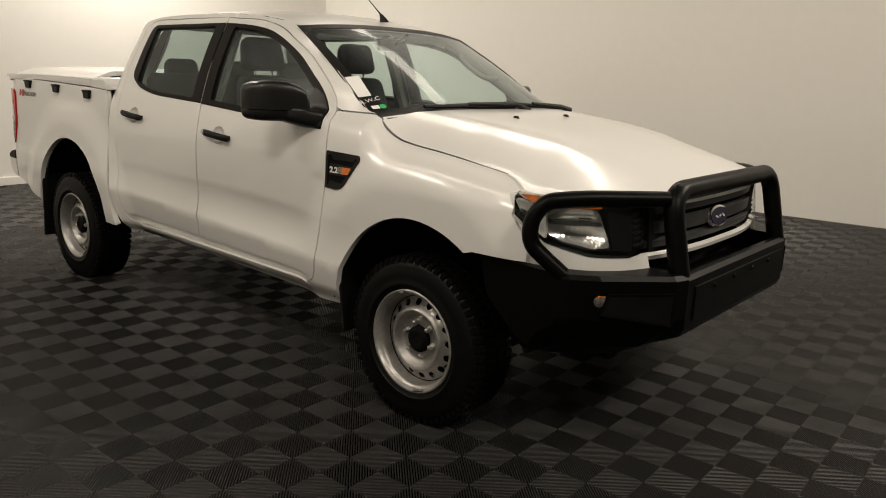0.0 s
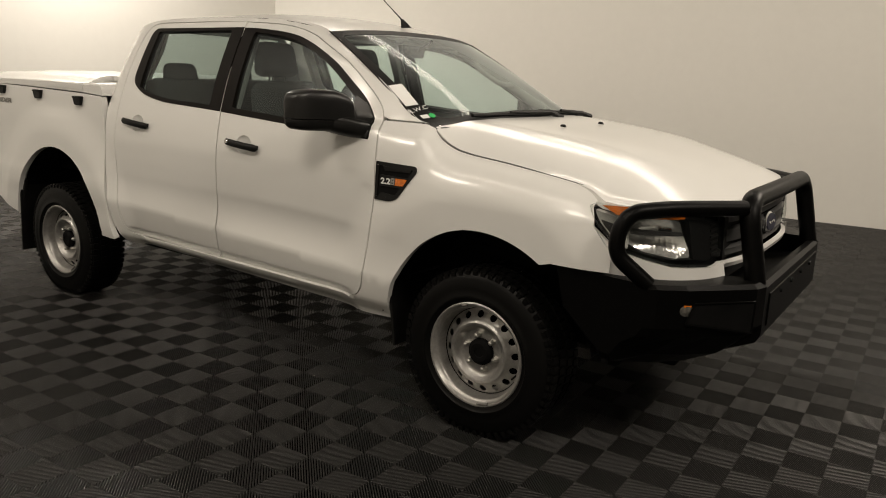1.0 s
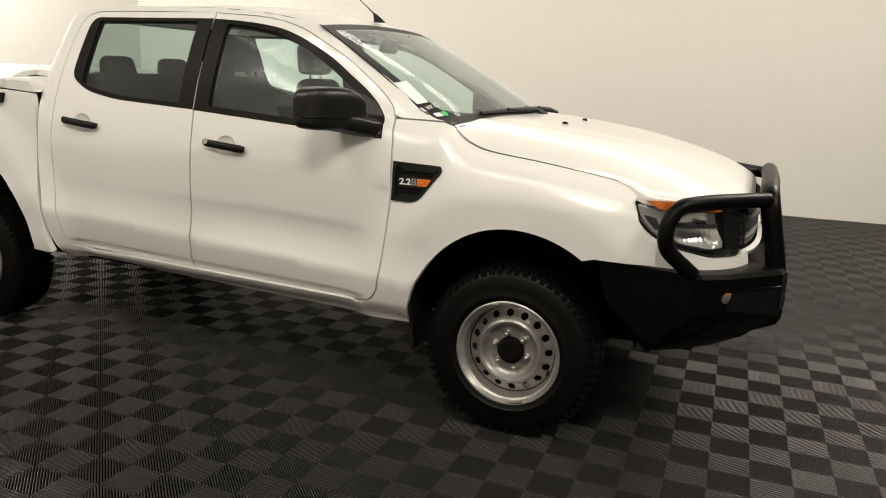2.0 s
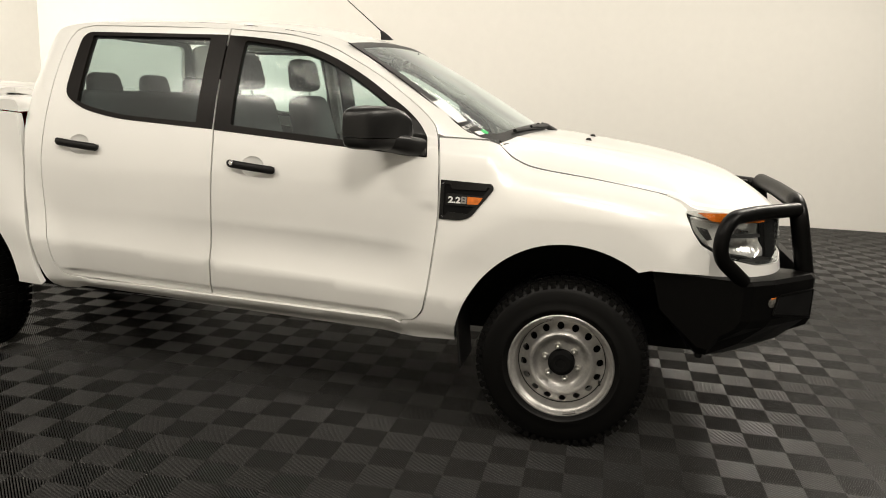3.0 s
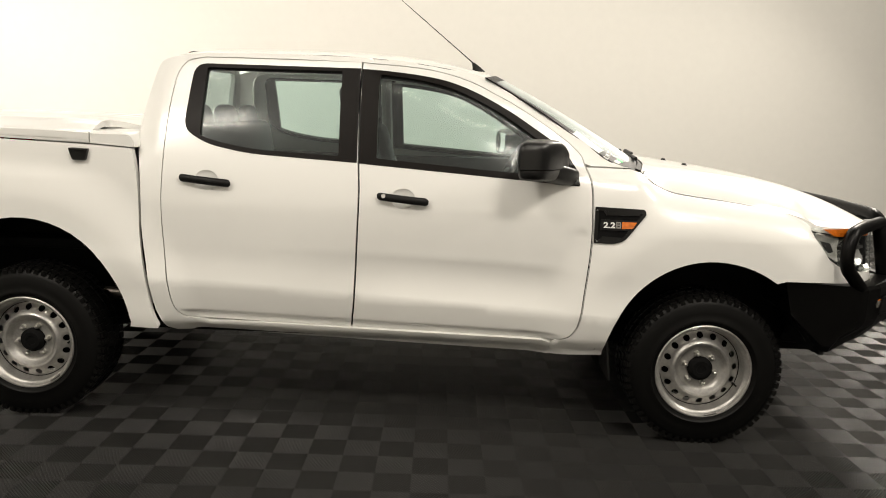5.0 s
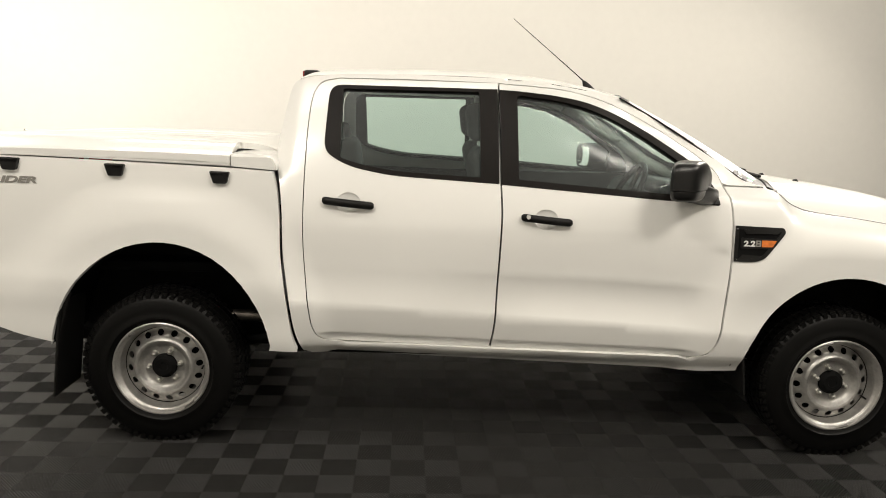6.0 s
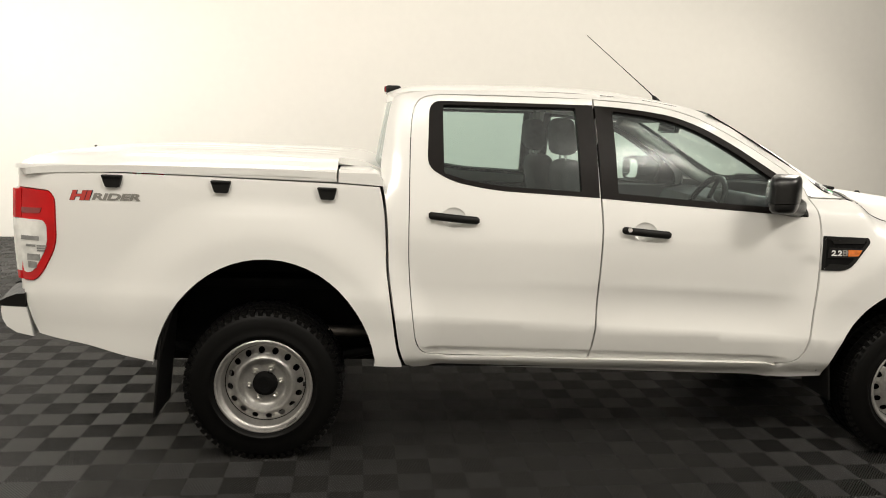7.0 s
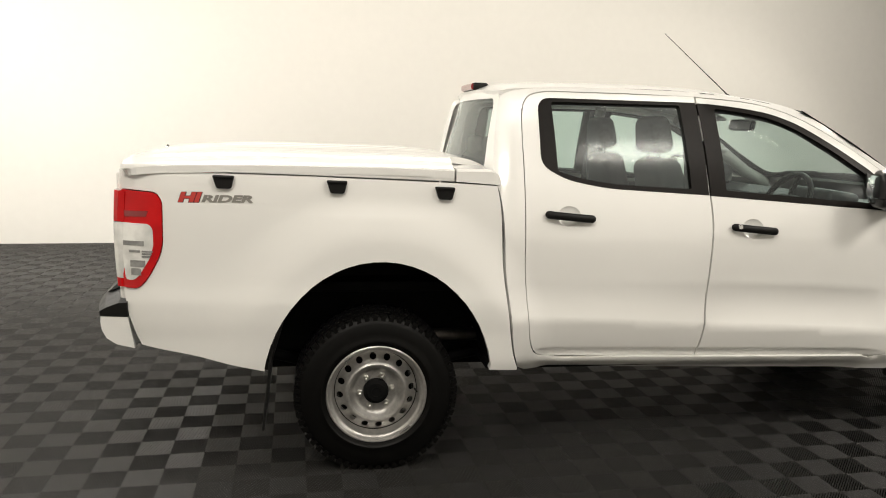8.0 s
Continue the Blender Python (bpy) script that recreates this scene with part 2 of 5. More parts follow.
def clean(poly, eps=0.002):
    out = []
    for p in poly:
        if not out or math.dist(out[-1], p) > eps:
            out.append((float(p[0]), float(p[1])))
    if math.dist(out[0], out[-1]) < eps:
        out.pop()
    return out


def area2(poly):
    return 0.5 * sum(a[0] * b[1] - b[0] * a[1] for a, b in zip(poly, poly[1:] + poly[:1]))


def grow(poly, d):
    """The outline moved outwards by d."""
    poly = clean(poly)
    s = 1 if area2(poly) > 0 else -1
    out = []
    for i, p in enumerate(poly):
        a, c = np.array(poly[i - 1]), np.array(poly[(i + 1) % len(poly)])
        t = c - a
        t = t / (np.linalg.norm(t) + 1e-9)
        out.append((p[0] + s * t[1] * d, p[1] - s * t[0] * d))
    return out


def inside(pts, poly):
    pts = np.asarray(pts, float)
    hit = np.zeros(len(pts), bool)
    q = np.array(poly)
    for (x1, y1), (x2, y2) in zip(q, np.roll(q, -1, 0)):
        cond = (y1 > pts[:, 1]) != (y2 > pts[:, 1])
        if abs(y2 - y1) < 1e-12:
            continue
        hit ^= cond & (pts[:, 0] < (x2 - x1) * (pts[:, 1] - y1) / (y2 - y1) + x1)
    return hit


def dense(poly, step):
    out = []
    for a, b in zip(poly, poly[1:] + poly[:1]):
        k = max(1, int(math.dist(a, b) / step))
        out += [(a[0] + (b[0] - a[0]) * i / k, a[1] + (b[1] - a[1]) * i / k) for i in range(k)]
    return out


def panel(name, outline, fn, material, parent, out, holes=(), step=0.035, depth=0.02, label="", lift=0.0, lines=()):
    """A sheet with an outline in two coordinates, shaped by fn(u, v), with folded edges. out: roughly the way it faces."""
    from mathutils.geometry import delaunay_2d_cdt
    outline = dense(clean(outline), step)
    holes = [dense(clean(h), step) for h in holes]
    pts, edges = [], []
    for ring in [outline] + holes:
        k = len(pts)
        pts += ring
        edges += [(k + i, k + (i + 1) % len(ring)) for i in range(len(ring))]
    rim = np.array(pts)
    lo, hi = rim.min(0), rim.max(0)
    gx, gy = np.meshgrid(np.arange(lo[0] + step / 2, hi[0], step), np.arange(lo[1] + step / 2, hi[1], step))
    g = np.stack([gx.ravel(), gy.ravel()], 1)
    if len(g):
        keep = inside(g, outline)
        for h in holes:
            keep &= ~inside(g, h)
        g = g[keep]
        if len(g):
            far = np.array([np.min(np.sum((rim - p) ** 2, 1)) for p in g]) > (0.45 * step) ** 2
            g = g[far]
    for ln in lines:
        q = np.array(ln)
        ok = inside(q, outline)
        for h in holes:
            ok &= ~inside(q, h)
        ok &= np.array([np.min(np.sum((rim - p) ** 2, 1)) for p in q]) > 0.006 ** 2
        if len(g):
            g = g[np.array([np.min(np.sum((q - p) ** 2, 1)) for p in g]) > 0.012 ** 2]
        g = np.concatenate([g, q[ok]])
    pts = pts + [tuple(p) for p in g]
    res = delaunay_2d_cdt([Vector(p) for p in pts], edges, [], 0, 1e-6)
    v2, tris = [tuple(v) for v in res[0]], [list(f) for f in res[2]]
    mid = np.array([np.mean([v2[i] for i in f], 0) for f in tris])
    keep = inside(mid, outline)
    for h in holes:
        keep &= ~inside(mid, h)
    tris = [f for f, k in zip(tris, keep) if k]
    used = sorted({i for f in tris for i in f})
    remap = {o: i for i, o in enumerate(used)}
    tris = [[remap[i] for i in f] for f in tris]
    out, e = Vector(out), 1e-3
    verts, normals = [], []
    for o in used:
        u, v = v2[o]
        p = Vector(fn(u, v))
        n = (Vector(fn(u + e, v)) - Vector(fn(u - e, v))).cross(Vector(fn(u, v + e)) - Vector(fn(u, v - e))).normalized()
        if n.dot(out) < 0:
            n = -n
        verts.append(p + n * lift)
        normals.append(n)
    faces = []
    for f in tris:
        n = (verts[f[1]] - verts[f[0]]).cross(verts[f[2]] - verts[f[0]])
        faces.append(f if n.dot(normals[f[0]]) > 0 else f[::-1])
    count = {}
    for f in faces:
        for a, b in zip(f, f[1:] + f[:1]):
            count[(a, b)] = count.get((a, b), 0) + 1
    k = len(faces)
    back = {}
    for a, b in [ab for ab in count if (ab[1], ab[0]) not in count]:
        for i in (a, b):
            if i not in back:
                back[i] = len(verts)
                verts.append(verts[i] - normals[i] * depth)
                normals.append(normals[i])
        faces.append([b, a, back[a], back[b]])
    return mesh_part(name, verts, faces, material, parent, label, True, normals, k)


def lerp(x, table):
    return float(np.interp(x, [a for a, _ in table], [b for _, b in table]))


def spline(table, n=400):
    """A smooth function through a short table of (x, y)."""
    xs, ys = np.array([a for a, _ in table], float), np.array([b for _, b in table], float)
    d = np.diff(ys) / np.diff(xs)
    m = np.zeros(len(xs))
    m[0], m[-1] = d[0], d[-1]
    for i in range(1, len(xs) - 1):
        m[i] = 0 if d[i - 1] * d[i] <= 0 else 2 * d[i - 1] * d[i] / (d[i - 1] + d[i])

    def f(x):
        x = min(max(x, xs[0]), xs[-1])
        i = min(int(np.searchsorted(xs, x, "right")) - 1, len(xs) - 2)
        h = xs[i + 1] - xs[i]
        t = (x - xs[i]) / h
        return float((2 * t ** 3 - 3 * t ** 2 + 1) * ys[i] + (t ** 3 - 2 * t ** 2 + t) * h * m[i] + (3 * t ** 2 - 2 * t ** 3) * ys[i + 1] + (t ** 3 - t ** 2) * h * m[i + 1])
    return f


def smooth01(t):
    t = min(max(t, 0.0), 1.0)
    return t * t * (3 - 2 * t)


# ---------------------------------------------------------------- the room
ROOM = pose(0, 0, 0, 0, 0, 4.0)
LEFT, BACK, RIGHT, FRONT, HIGH = -4.55, 5.9, 12.0, -7.3, 6.5


def slab(name, lo, hi, material, kind="structure", label="", category=""):
    bm = rbox((hi[0] - lo[0], hi[1] - lo[1], hi[2] - lo[2]), [(a + b) / 2 for a, b in zip(lo, hi)], 0.0)
    ob = part(name, bm, material, None)
    ob.matrix_world = ROOM
    return tagged(ob, label, category, "", kind)


slab("wall_north", (LEFT - 0.2, BACK, -0.05), (RIGHT + 0.2, BACK + 0.2, HIGH), M_WALL, label="plain cream painted plaster wall behind the truck", category="wall")
slab("wall_west", (LEFT - 0.2, FRONT, -0.05), (LEFT, BACK, HIGH), M_WALL, label="plain cream painted plaster wall at the tail end", category="wall")
# unseen end wall, added to close the room and kept dark
slab("wall_east", (RIGHT, FRONT, -0.05), (RIGHT + 0.2, BACK, HIGH), M_DARKWALL, label="unseen wall, dark grey to keep that side dim", category="wall")
slab("wall_south", (LEFT - 0.2, FRONT - 0.2, -0.05), (RIGHT + 0.2, FRONT, HIGH), M_WALL, label="plain cream painted wall", category="wall")
slab("baseboard", (LEFT, FRONT, -0.004), (LEFT + 0.015, BACK, 0.09), M_SKIRT, label="low white painted skirting board along the wall", category="skirting")


def make_ceiling():
    bm = bmesh.new()
    n = 80
    w = (RIGHT - LEFT + 0.4) / n
    for i in range(n):
        x = LEFT - 0.2 + i * w
        rbox((w * 0.55, BACK - FRONT + 0.4, 0.05), (x + w / 2, (BACK + FRONT) / 2, HIGH + 0.03), 0, bm=bm)
    rbox((RIGHT - LEFT + 0.4, BACK - FRONT + 0.4, 0.1), ((LEFT + RIGHT) / 2, (BACK + FRONT) / 2, HIGH + 0.1), 0, bm=bm)
    for y in (-5, -2, 1, 4):
        rbox((RIGHT - LEFT + 0.3, 0.16, 0.3), ((LEFT + RIGHT) / 2, y, HIGH - 0.15), 0, bm=bm)
    ob = part("ceiling", bm, M_CEIL, None)
    ob.matrix_world = ROOM
    tagged(ob, "dark ribbed metal ceiling deck with steel beams", "ceiling", "", "structure")


make_ceiling()

# ---------------------------------------------------------------- the truck's surfaces
LOW = spline([(0.30, 0.78), (0.38, 0.818), (0.44, 0.852), (0.49, 0.872), (0.54, 0.884), (0.60, 0.892), (0.655, 0.891), (0.74, 0.880),
              (0.86, 0.881), (0.98, 0.886), (1.06, 0.884), (1.12, 0.876), (1.18, 0.864), (1.24, 0.848), (1.30, 0.829), (1.42, 0.787),
              (1.55, 0.730), (1.66, 0.674), (1.74, 0.630), (1.80, 0.58)])
BEDLOW = spline([(0.40, 0.86), (0.52, 0.884), (0.62, 0.886), (0.70, 0.892), (0.77, 0.893), (0.86, 0.884), (0.95, 0.880), (1.12, 0.877), (1.28, 0.869), (1.34, 0.862), (1.40, 0.85)])
EDGE = spline([(2.60, 1.29), (2.86, 1.285), (2.895, 1.262), (2.954, 1.214), (3.04, 1.182), (3.28, 1.153), (3.52, 1.118), (3.636, 1.094), (3.71, 1.062), (3.8, 1.058), (3.9, 1.054), (4.0, 1.046), (4.13, 1.0)])
CREST = spline([(2.80, 1.315), (3.02, 1.308), (3.24, 1.283), (3.38, 1.266), (3.575, 1.238), (3.76, 1.200), (3.92, 1.150), (4.0, 1.108), (4.06, 1.065), (4.13, 1.0)])
ROOFZ = spline([(0.50, 1.715), (0.56, 1.752), (0.675, 1.790), (0.9, 1.803), (1.38, 1.810), (1.70, 1.798), (1.95, 1.769), (2.08, 1.744), (2.24, 1.703)])
SEAM_X = spline([(1.2, 2.64), (1.29, 2.618), (1.34, 2.595), (1.40, 2.534), (1.46, 2.448), (1.52, 2.354), (1.57, 2.266), (1.62, 2.165), (1.66, 2.065), (1.70, 1.93), (1.75, 1.75), (1.80, 1.6)])
NOSE_X, NOSE_A, NOSE_B = 3.35, 0.775, 0.872


def flare(x, z):
    b = 0.0
    for cx, cz in ((0.01, 0.40), (3.215, 0.37)):
        r = math.hypot((x - cx), (z - cz) * 0.95)
        b += 0.036 * smooth01((0.845 - r) / 0.235)
    return b


def taper_front(x):
    if x <= NOSE_X:
        return 1.0
    t = min((x - NOSE_X) / NOSE_A, 0.985)
    return (1 - t ** 4) ** 0.25


def crease_low(x):
    return 0.735 - 0.047 * x


def crease_high(x):
    return 0.895 - 0.02 * x - 0.045 * max(0.0, x - 1.9) ** 2


def side_y(x, z):
    """Half the width of cab, doors and front wings at x and z."""
    y = LOW(z)
    if z < 1.02:
        # the doors: flat above the upper crease, hollow between the creases, turning under below the lower one
        zl, zu = crease_low(x), crease_high(x)
        hollow = 0.0032 + 0.0105 * smooth01((x - 0.9) / 1.3) * smooth01((2.62 - x) / 0.22)
        if z > zu:
            y = 0.8855 - 0.0016 * smooth01((zu + 0.10 - z) / 0.10)
        elif z > zl:
            t = (zu - z) / (zu - zl)
            y = 0.8839 + 0.0096 * t * t - 4 * hollow * t * (1 - t) * (1.15 - 0.3 * t)
        else:
            d = zl - z
            y = 0.8935 - 0.14 * d - 0.45 * d * d - 0.05 * smooth01((0.50 - z) / 0.1) * (0.5 + d)
    if x > 2.35 and z > 0.9:
        w = smooth01((x - 2.50) / 0.3)
        h = max(EDGE(x) - z, -0.02)
        y2 = 0.775 + 0.112 * (1 - math.exp(-h / 0.055))
        y = y * (1 - w) + min(y2, 0.887) * w if z > 1.0 else y
    if z < 1.25:
        y += flare(x, z) * smooth01((1.25 - z) / 0.15)
    if x < 1.05 and z > 1.3:
        y -= 0.026 * ((1.05 - x) / 0.45) ** 2 * (z - 1.3) / 0.4
    if x < 0.64 and z > 1.2:
        y -= 0.035 * ((0.64 - x) / 0.12) ** 2 * smooth01((z - 1.2) / 0.15)
    if z > 1.24 and x > 1.6:
        # the front of the cab leans in towards the windscreen
        e = x - SEAM_X(z)
        high = smooth01((z - 1.52) / 0.12)
        yn = LOW(z) - (0.045 - 0.022 * high) * smooth01((e + 0.5) / 0.5) - (0.2 + 0.25 * smooth01((z - 1.29) / 0.05) - 0.25 * high) * max(0.0, e)
        y += (yn - y) * smooth01((z - 1.24) / 0.06)
    if z < 0.6 and 0.64 < x < 2.6:
        # the door skins turn under at the foot
        y -= 0.013 * smooth01((0.556 - 0.022 * (x - 0.8) - z) / 0.026) * smooth01((x - 0.70) / 0.12) * smooth01((2.56 - x) / 0.12)
    return y * taper_front(x)


def bed_y(x, z):
    y = BEDLOW(z) + flare(x, z) * smooth01((1.27 - z) / 0.12)
    if x < -0.86:
        y -= 0.055 * ((-0.86 - x) / 0.22) ** 2.5
    return y


def on_side(side, fn=side_y, shift=0.0):
    return lambda u, v: (u, side * (fn(u, v) + shift), v)


def roof_fn(u, v):
    return (u, v, ROOFZ(u) - 0.052 * (abs(v) / 0.60) ** 2.6)


def bonnet_fn(u, v):
    ye = 0.775
    t = min(abs(v) / ye, 1.0)
    crest, edge = CREST(u), EDGE(u)
    power = 6.0 - 2.6 * smooth01((u - 3.3) / 0.6)
    ridge = 0.005 * math.exp(-((abs(v) - 0.56 + 0.10 * (u - 3.0)) / 0.035) ** 2) * smooth01((3.95 - u) / 0.5)
    return (u, v, crest - (crest - edge) * (0.06 * t ** 2 + 0.94 * t ** power) + ridge)


def nose_fn(u, v):
    """u: degrees from the flank to the front, times 0.011; v: height."""
    phi = u / 0.011
    s = 1 if phi <= 90 else -1
    ph = radians(phi if phi <= 90 else 180 - phi)
    lean = 0.03 * (0.9 - v) / 0.2
    a = NOSE_A + lean * math.sin(ph)
    return (NOSE_X + a * max(math.sin(ph), 0.0) ** 0.5, -s * NOSE_B * max(math.cos(ph), 0.0) ** 0.5, v)


def screen_fn(u, v):
    """u: across, v: 0 at the foot to 1 at the top of the windscreen."""
    foot = Vector((2.998 - 0.103 * (abs(u) / 0.758) ** 2.6, u, 1.285 - 0.02 * (abs(u) / 0.758) ** 2))
    top = Vector((2.215 - 0.075 * (abs(u) / 0.758) ** 2.6, u * 0.63 / 0.758, 1.712 - 0.029 * (abs(u) / 0.758) ** 2.6))
    p = foot.lerp(top, v)
    edge = min((abs(u) / 0.758) ** 5, 1.1)
    p.z += 0.062 * v * (1 - v) * (1 - edge) - 0.45 * v * (1 - v) ** 4 * edge
    return p


# ---------------------------------------------------------------- outlines of the truck's panels (x, z)
REAR_EDGE = cr([(0.80, 1.734), (0.728, 1.718), (0.693, 1.686), (0.674, 1.63), (0.665, 1.51), (0.663, 1.38), (0.662, 1.25), (0.662, 1.05), (0.668, 0.90), (0.690, 0.68), (0.712, 0.565), (0.760, 0.515), (0.86, 0.503)], 5)
PILLAR_GAP = cr([(1.545, 0.492), (1.560, 0.62), (1.566, 0.80), (1.572, 1.0), (1.574, 1.14), (1.566, 1.272)], 4)
FRONT_EDGE = cr([(2.44, 0.473), (2.545, 0.487), (2.598, 0.531), (2.619, 0.601), (2.632, 0.707), (2.652, 0.93), (2.650, 1.10), (2.640, 1.22), (2.612, 1.305)], 5)
DOOR_TOP = cr([(2.612, 1.305), (2.593, 1.345), (2.534, 1.40), (2.448, 1.46), (2.354, 1.52), (2.266, 1.57), (2.165, 1.62), (2.07, 1.662), (1.95, 1.697), (1.80, 1.720), (1.556, 1.733)], 5)
REAR_DOOR = REAR_EDGE + PILLAR_GAP + [(1.552, 1.60), (1.550, 1.737)]
FRONT_DOOR = [(1.549 + 0.004, 0.490)] + FRONT_EDGE + DOOR_TOP[1:] + [(1.557, 1.60)] + [(x + 0.0045, z) for x, z in PILLAR_GAP[::-1]]
REAR_WINDOW = round2([(0.755, 1.702), (1.548, 1.704), (1.560, 1.272), (1.05, 1.296), (0.86, 1.332), (0.745, 1.395)], [0.06, 0, 0, 0.2, 0.12, 0.05])
REAR_GLASS = round2([(0.818, 1.684), (1.462, 1.688), (1.474, 1.298), (1.08, 1.314), (0.92, 1.340), (0.822, 1.368)], [0.012, 0.01, 0.01, 0.2, 0.06, 0.01])
FRONT_WINDOW = round2([(1.558, 1.702), (1.66, 1.698), (1.83, 1.683), (1.96, 1.662), (2.083, 1.62), (2.188, 1.57), (2.278, 1.52), (2.371, 1.46), (2.466, 1.40), (2.53, 1.345), (2.575, 1.28), (2.590, 1.205), (2.27, 1.226), (1.570, 1.270)], [0, 0.05, 0.1, 0.1, 0.1, 0.1, 0.1, 0.1, 0.1, 0.05, 0.02, 0.01, 0.2, 0])
FRONT_GLASS = round2([(1.642, 1.680), (1.83, 1.660), (1.95, 1.637), (2.06, 1.598), (2.16, 1.550), (2.25, 1.500), (2.34, 1.442), (2.43, 1.382), (2.445, 1.36), (2.445, 1.243), (2.26, 1.254), (1.650, 1.294)], [0.02, 0.1, 0.1, 0.1, 0.1, 0.1, 0.1, 0.02, 0.01, 0.01, 0.2, 0.01])


def rear_arch(z0, z1):
    cx, cz, a, b = 0.012, 0.38, 0.513, 0.587
    t0, t1 = math.asin((z0 - cz) / b), math.pi - math.asin((z1 - cz) / b)
    return [(cx - a * math.cos(t), cz + b * math.sin(t)) for t in np.linspace(t0, t1, 26)]


def front_arch(z0, z1):
    cx, cz, a, b = 3.218, 0.36, 0.478, 0.530
    t0, t1 = math.asin((z0 - cz) / b), math.pi - math.asin((z1 - cz) / b)
    return [(cx - a * (1.0 if math.cos(t) > 0 else 1.08) * math.cos(t), cz + b * math.sin(t)) for t in np.linspace(t0, t1, 26)]


CAB_GAP = cr([(0.528, 1.40), (0.534, 1.32), (0.553, 1.23), (0.566, 1.10), (0.574, 0.92), (0.602, 0.72), (0.622, 0.58), (0.636, 0.52), (0.660, 0.455)], 4)
CAB_SIDE = ([(x, z) for x, z in CAB_GAP] + [(0.70, 0.436), (1.20, 0.420), (1.80, 0.404), (2.4946, 0.388), (2.4946, 0.462)]
            + [(x + 0.004, z) for x, z in FRONT_EDGE] + [(2.645, 1.295), (2.835, 1.290)]
            + cr([(2.835, 1.290), (2.78, 1.302), (2.694, 1.347), (2.611, 1.407), (2.517, 1.466), (2.416, 1.526), (2.33, 1.577), (2.25, 1.626), (2.17, 1.668), (2.08, 1.703), (1.95, 1.730), (1.80, 1.745), (1.60, 1.757), (1.20, 1.761), (0.85, 1.755), (0.70, 1.742), (0.61, 1.722), (0.576, 1.69), (0.556, 1.60), (0.536, 1.47)], 5))
FENDER = ([(x + 0.0065, z) for x, z in FRONT_EDGE if z < 1.29 and x > 2.50] + [(2.650, 1.288), (2.835, 1.284)]
          + [(x, EDGE(x)) for x in np.linspace(2.885, 3.70, 26)]
          + [(3.672, 1.052), (3.672, 1.035), (3.70, 0.975), (3.745, 0.915), (3.775, 0.885), (3.775, 0.81), (3.55, 0.812)]
          + [p for p in front_arch(0.43, 0.80)][::-1] + [(2.745, 0.405), (2.495, 0.392), (2.495, 0.465)])
BEDSIDE = ([(-1.052, 1.343), (-0.30, 1.329), (0.335, 1.311), (0.525, 1.301)]
           + [(x - 0.013, z) for x, z in CAB_GAP if z < 1.30][:-1] + [(0.640, 0.462), (0.600, 0.462), (0.510, 0.466)]
           + rear_arch(0.47, 0.49)[::-1]
           + [(-0.49, 0.486), (-0.75, 0.548), (-1.0, 0.604), (-1.022, 0.65), (-1.05, 0.73), (-1.072, 0.842), (-1.080, 1.0), (-1.073, 1.26)])
TAIL = round2([(-1.068, 1.262), (-0.925, 1.252), (-0.902, 1.215), (-0.902, 1.04), (-0.915, 0.985), (-0.965, 0.892), (-1.005, 0.848), (-1.066, 0.848), (-1.082, 1.0)],
              [0.01, 0.02, 0.02, 0.05, 0.05, 0.05, 0.02, 0.01, 0.05])

truck = tagged(new("pickup_truck"), "white dual cab pickup truck with black steel bull bar", "pickup truck")


CREASES = ([[(x, crease_low(x) + d) for x in np.arange(0.60, 2.80, 0.02)] for d in (-0.012, -0.003, 0.003, 0.012)]
           + [[(x, crease_high(x) + d) for x in np.arange(0.60, 2.70, 0.02)] for d in (-0.024, -0.010, -0.003, 0.003, 0.014)]
           + [[(x, 0.556 - 0.022 * (x - 0.8) + d) for x in np.arange(0.72, 2.58, 0.02)] for d in (-0.024, -0.012, 0.002)])


def scoop_outline(x, z):
    return [(x + 0.056 * math.cos(a), z + 0.046 * math.sin(a)) for a in np.linspace(0, 2 * math.pi, 33)[:-1]]


def make_door(side, outline, window, glass, handle_at, front):
    out = (0, side, 0.15)
    fn = on_side(side)
    door = panel("door", grow(outline, -0.002), fn, M_PAINT, truck, out, [grow(window, 0.001), scoop_outline(*handle_at)], 0.03, 0.03, "white front door" if front else "white rear door", 0.0, CREASES)
    panel("window_frame", window, fn, M_TRIM, door, out, [glass], 0.03, 0.03, "brown-black window surround and pillar strip", 0.003)
    panel("window_pane", grow(glass, 0.006), on_side(side, shift=-0.012), M_GLASS, door, out, [], 0.06, 0.003, "greenish clear window glass")
    # folded lower skirt and inner trim
    low = [(x, z) for x, z in outline if z < 1.26]
    panel("inner_trim", grow(low, -0.03), on_side(side, shift=-0.075), M_CABIN, door, (0, -side, 0), [], 0.08, 0.02, "charcoal plastic door card")
    make_handle(door, side, handle_at, front)
    return door


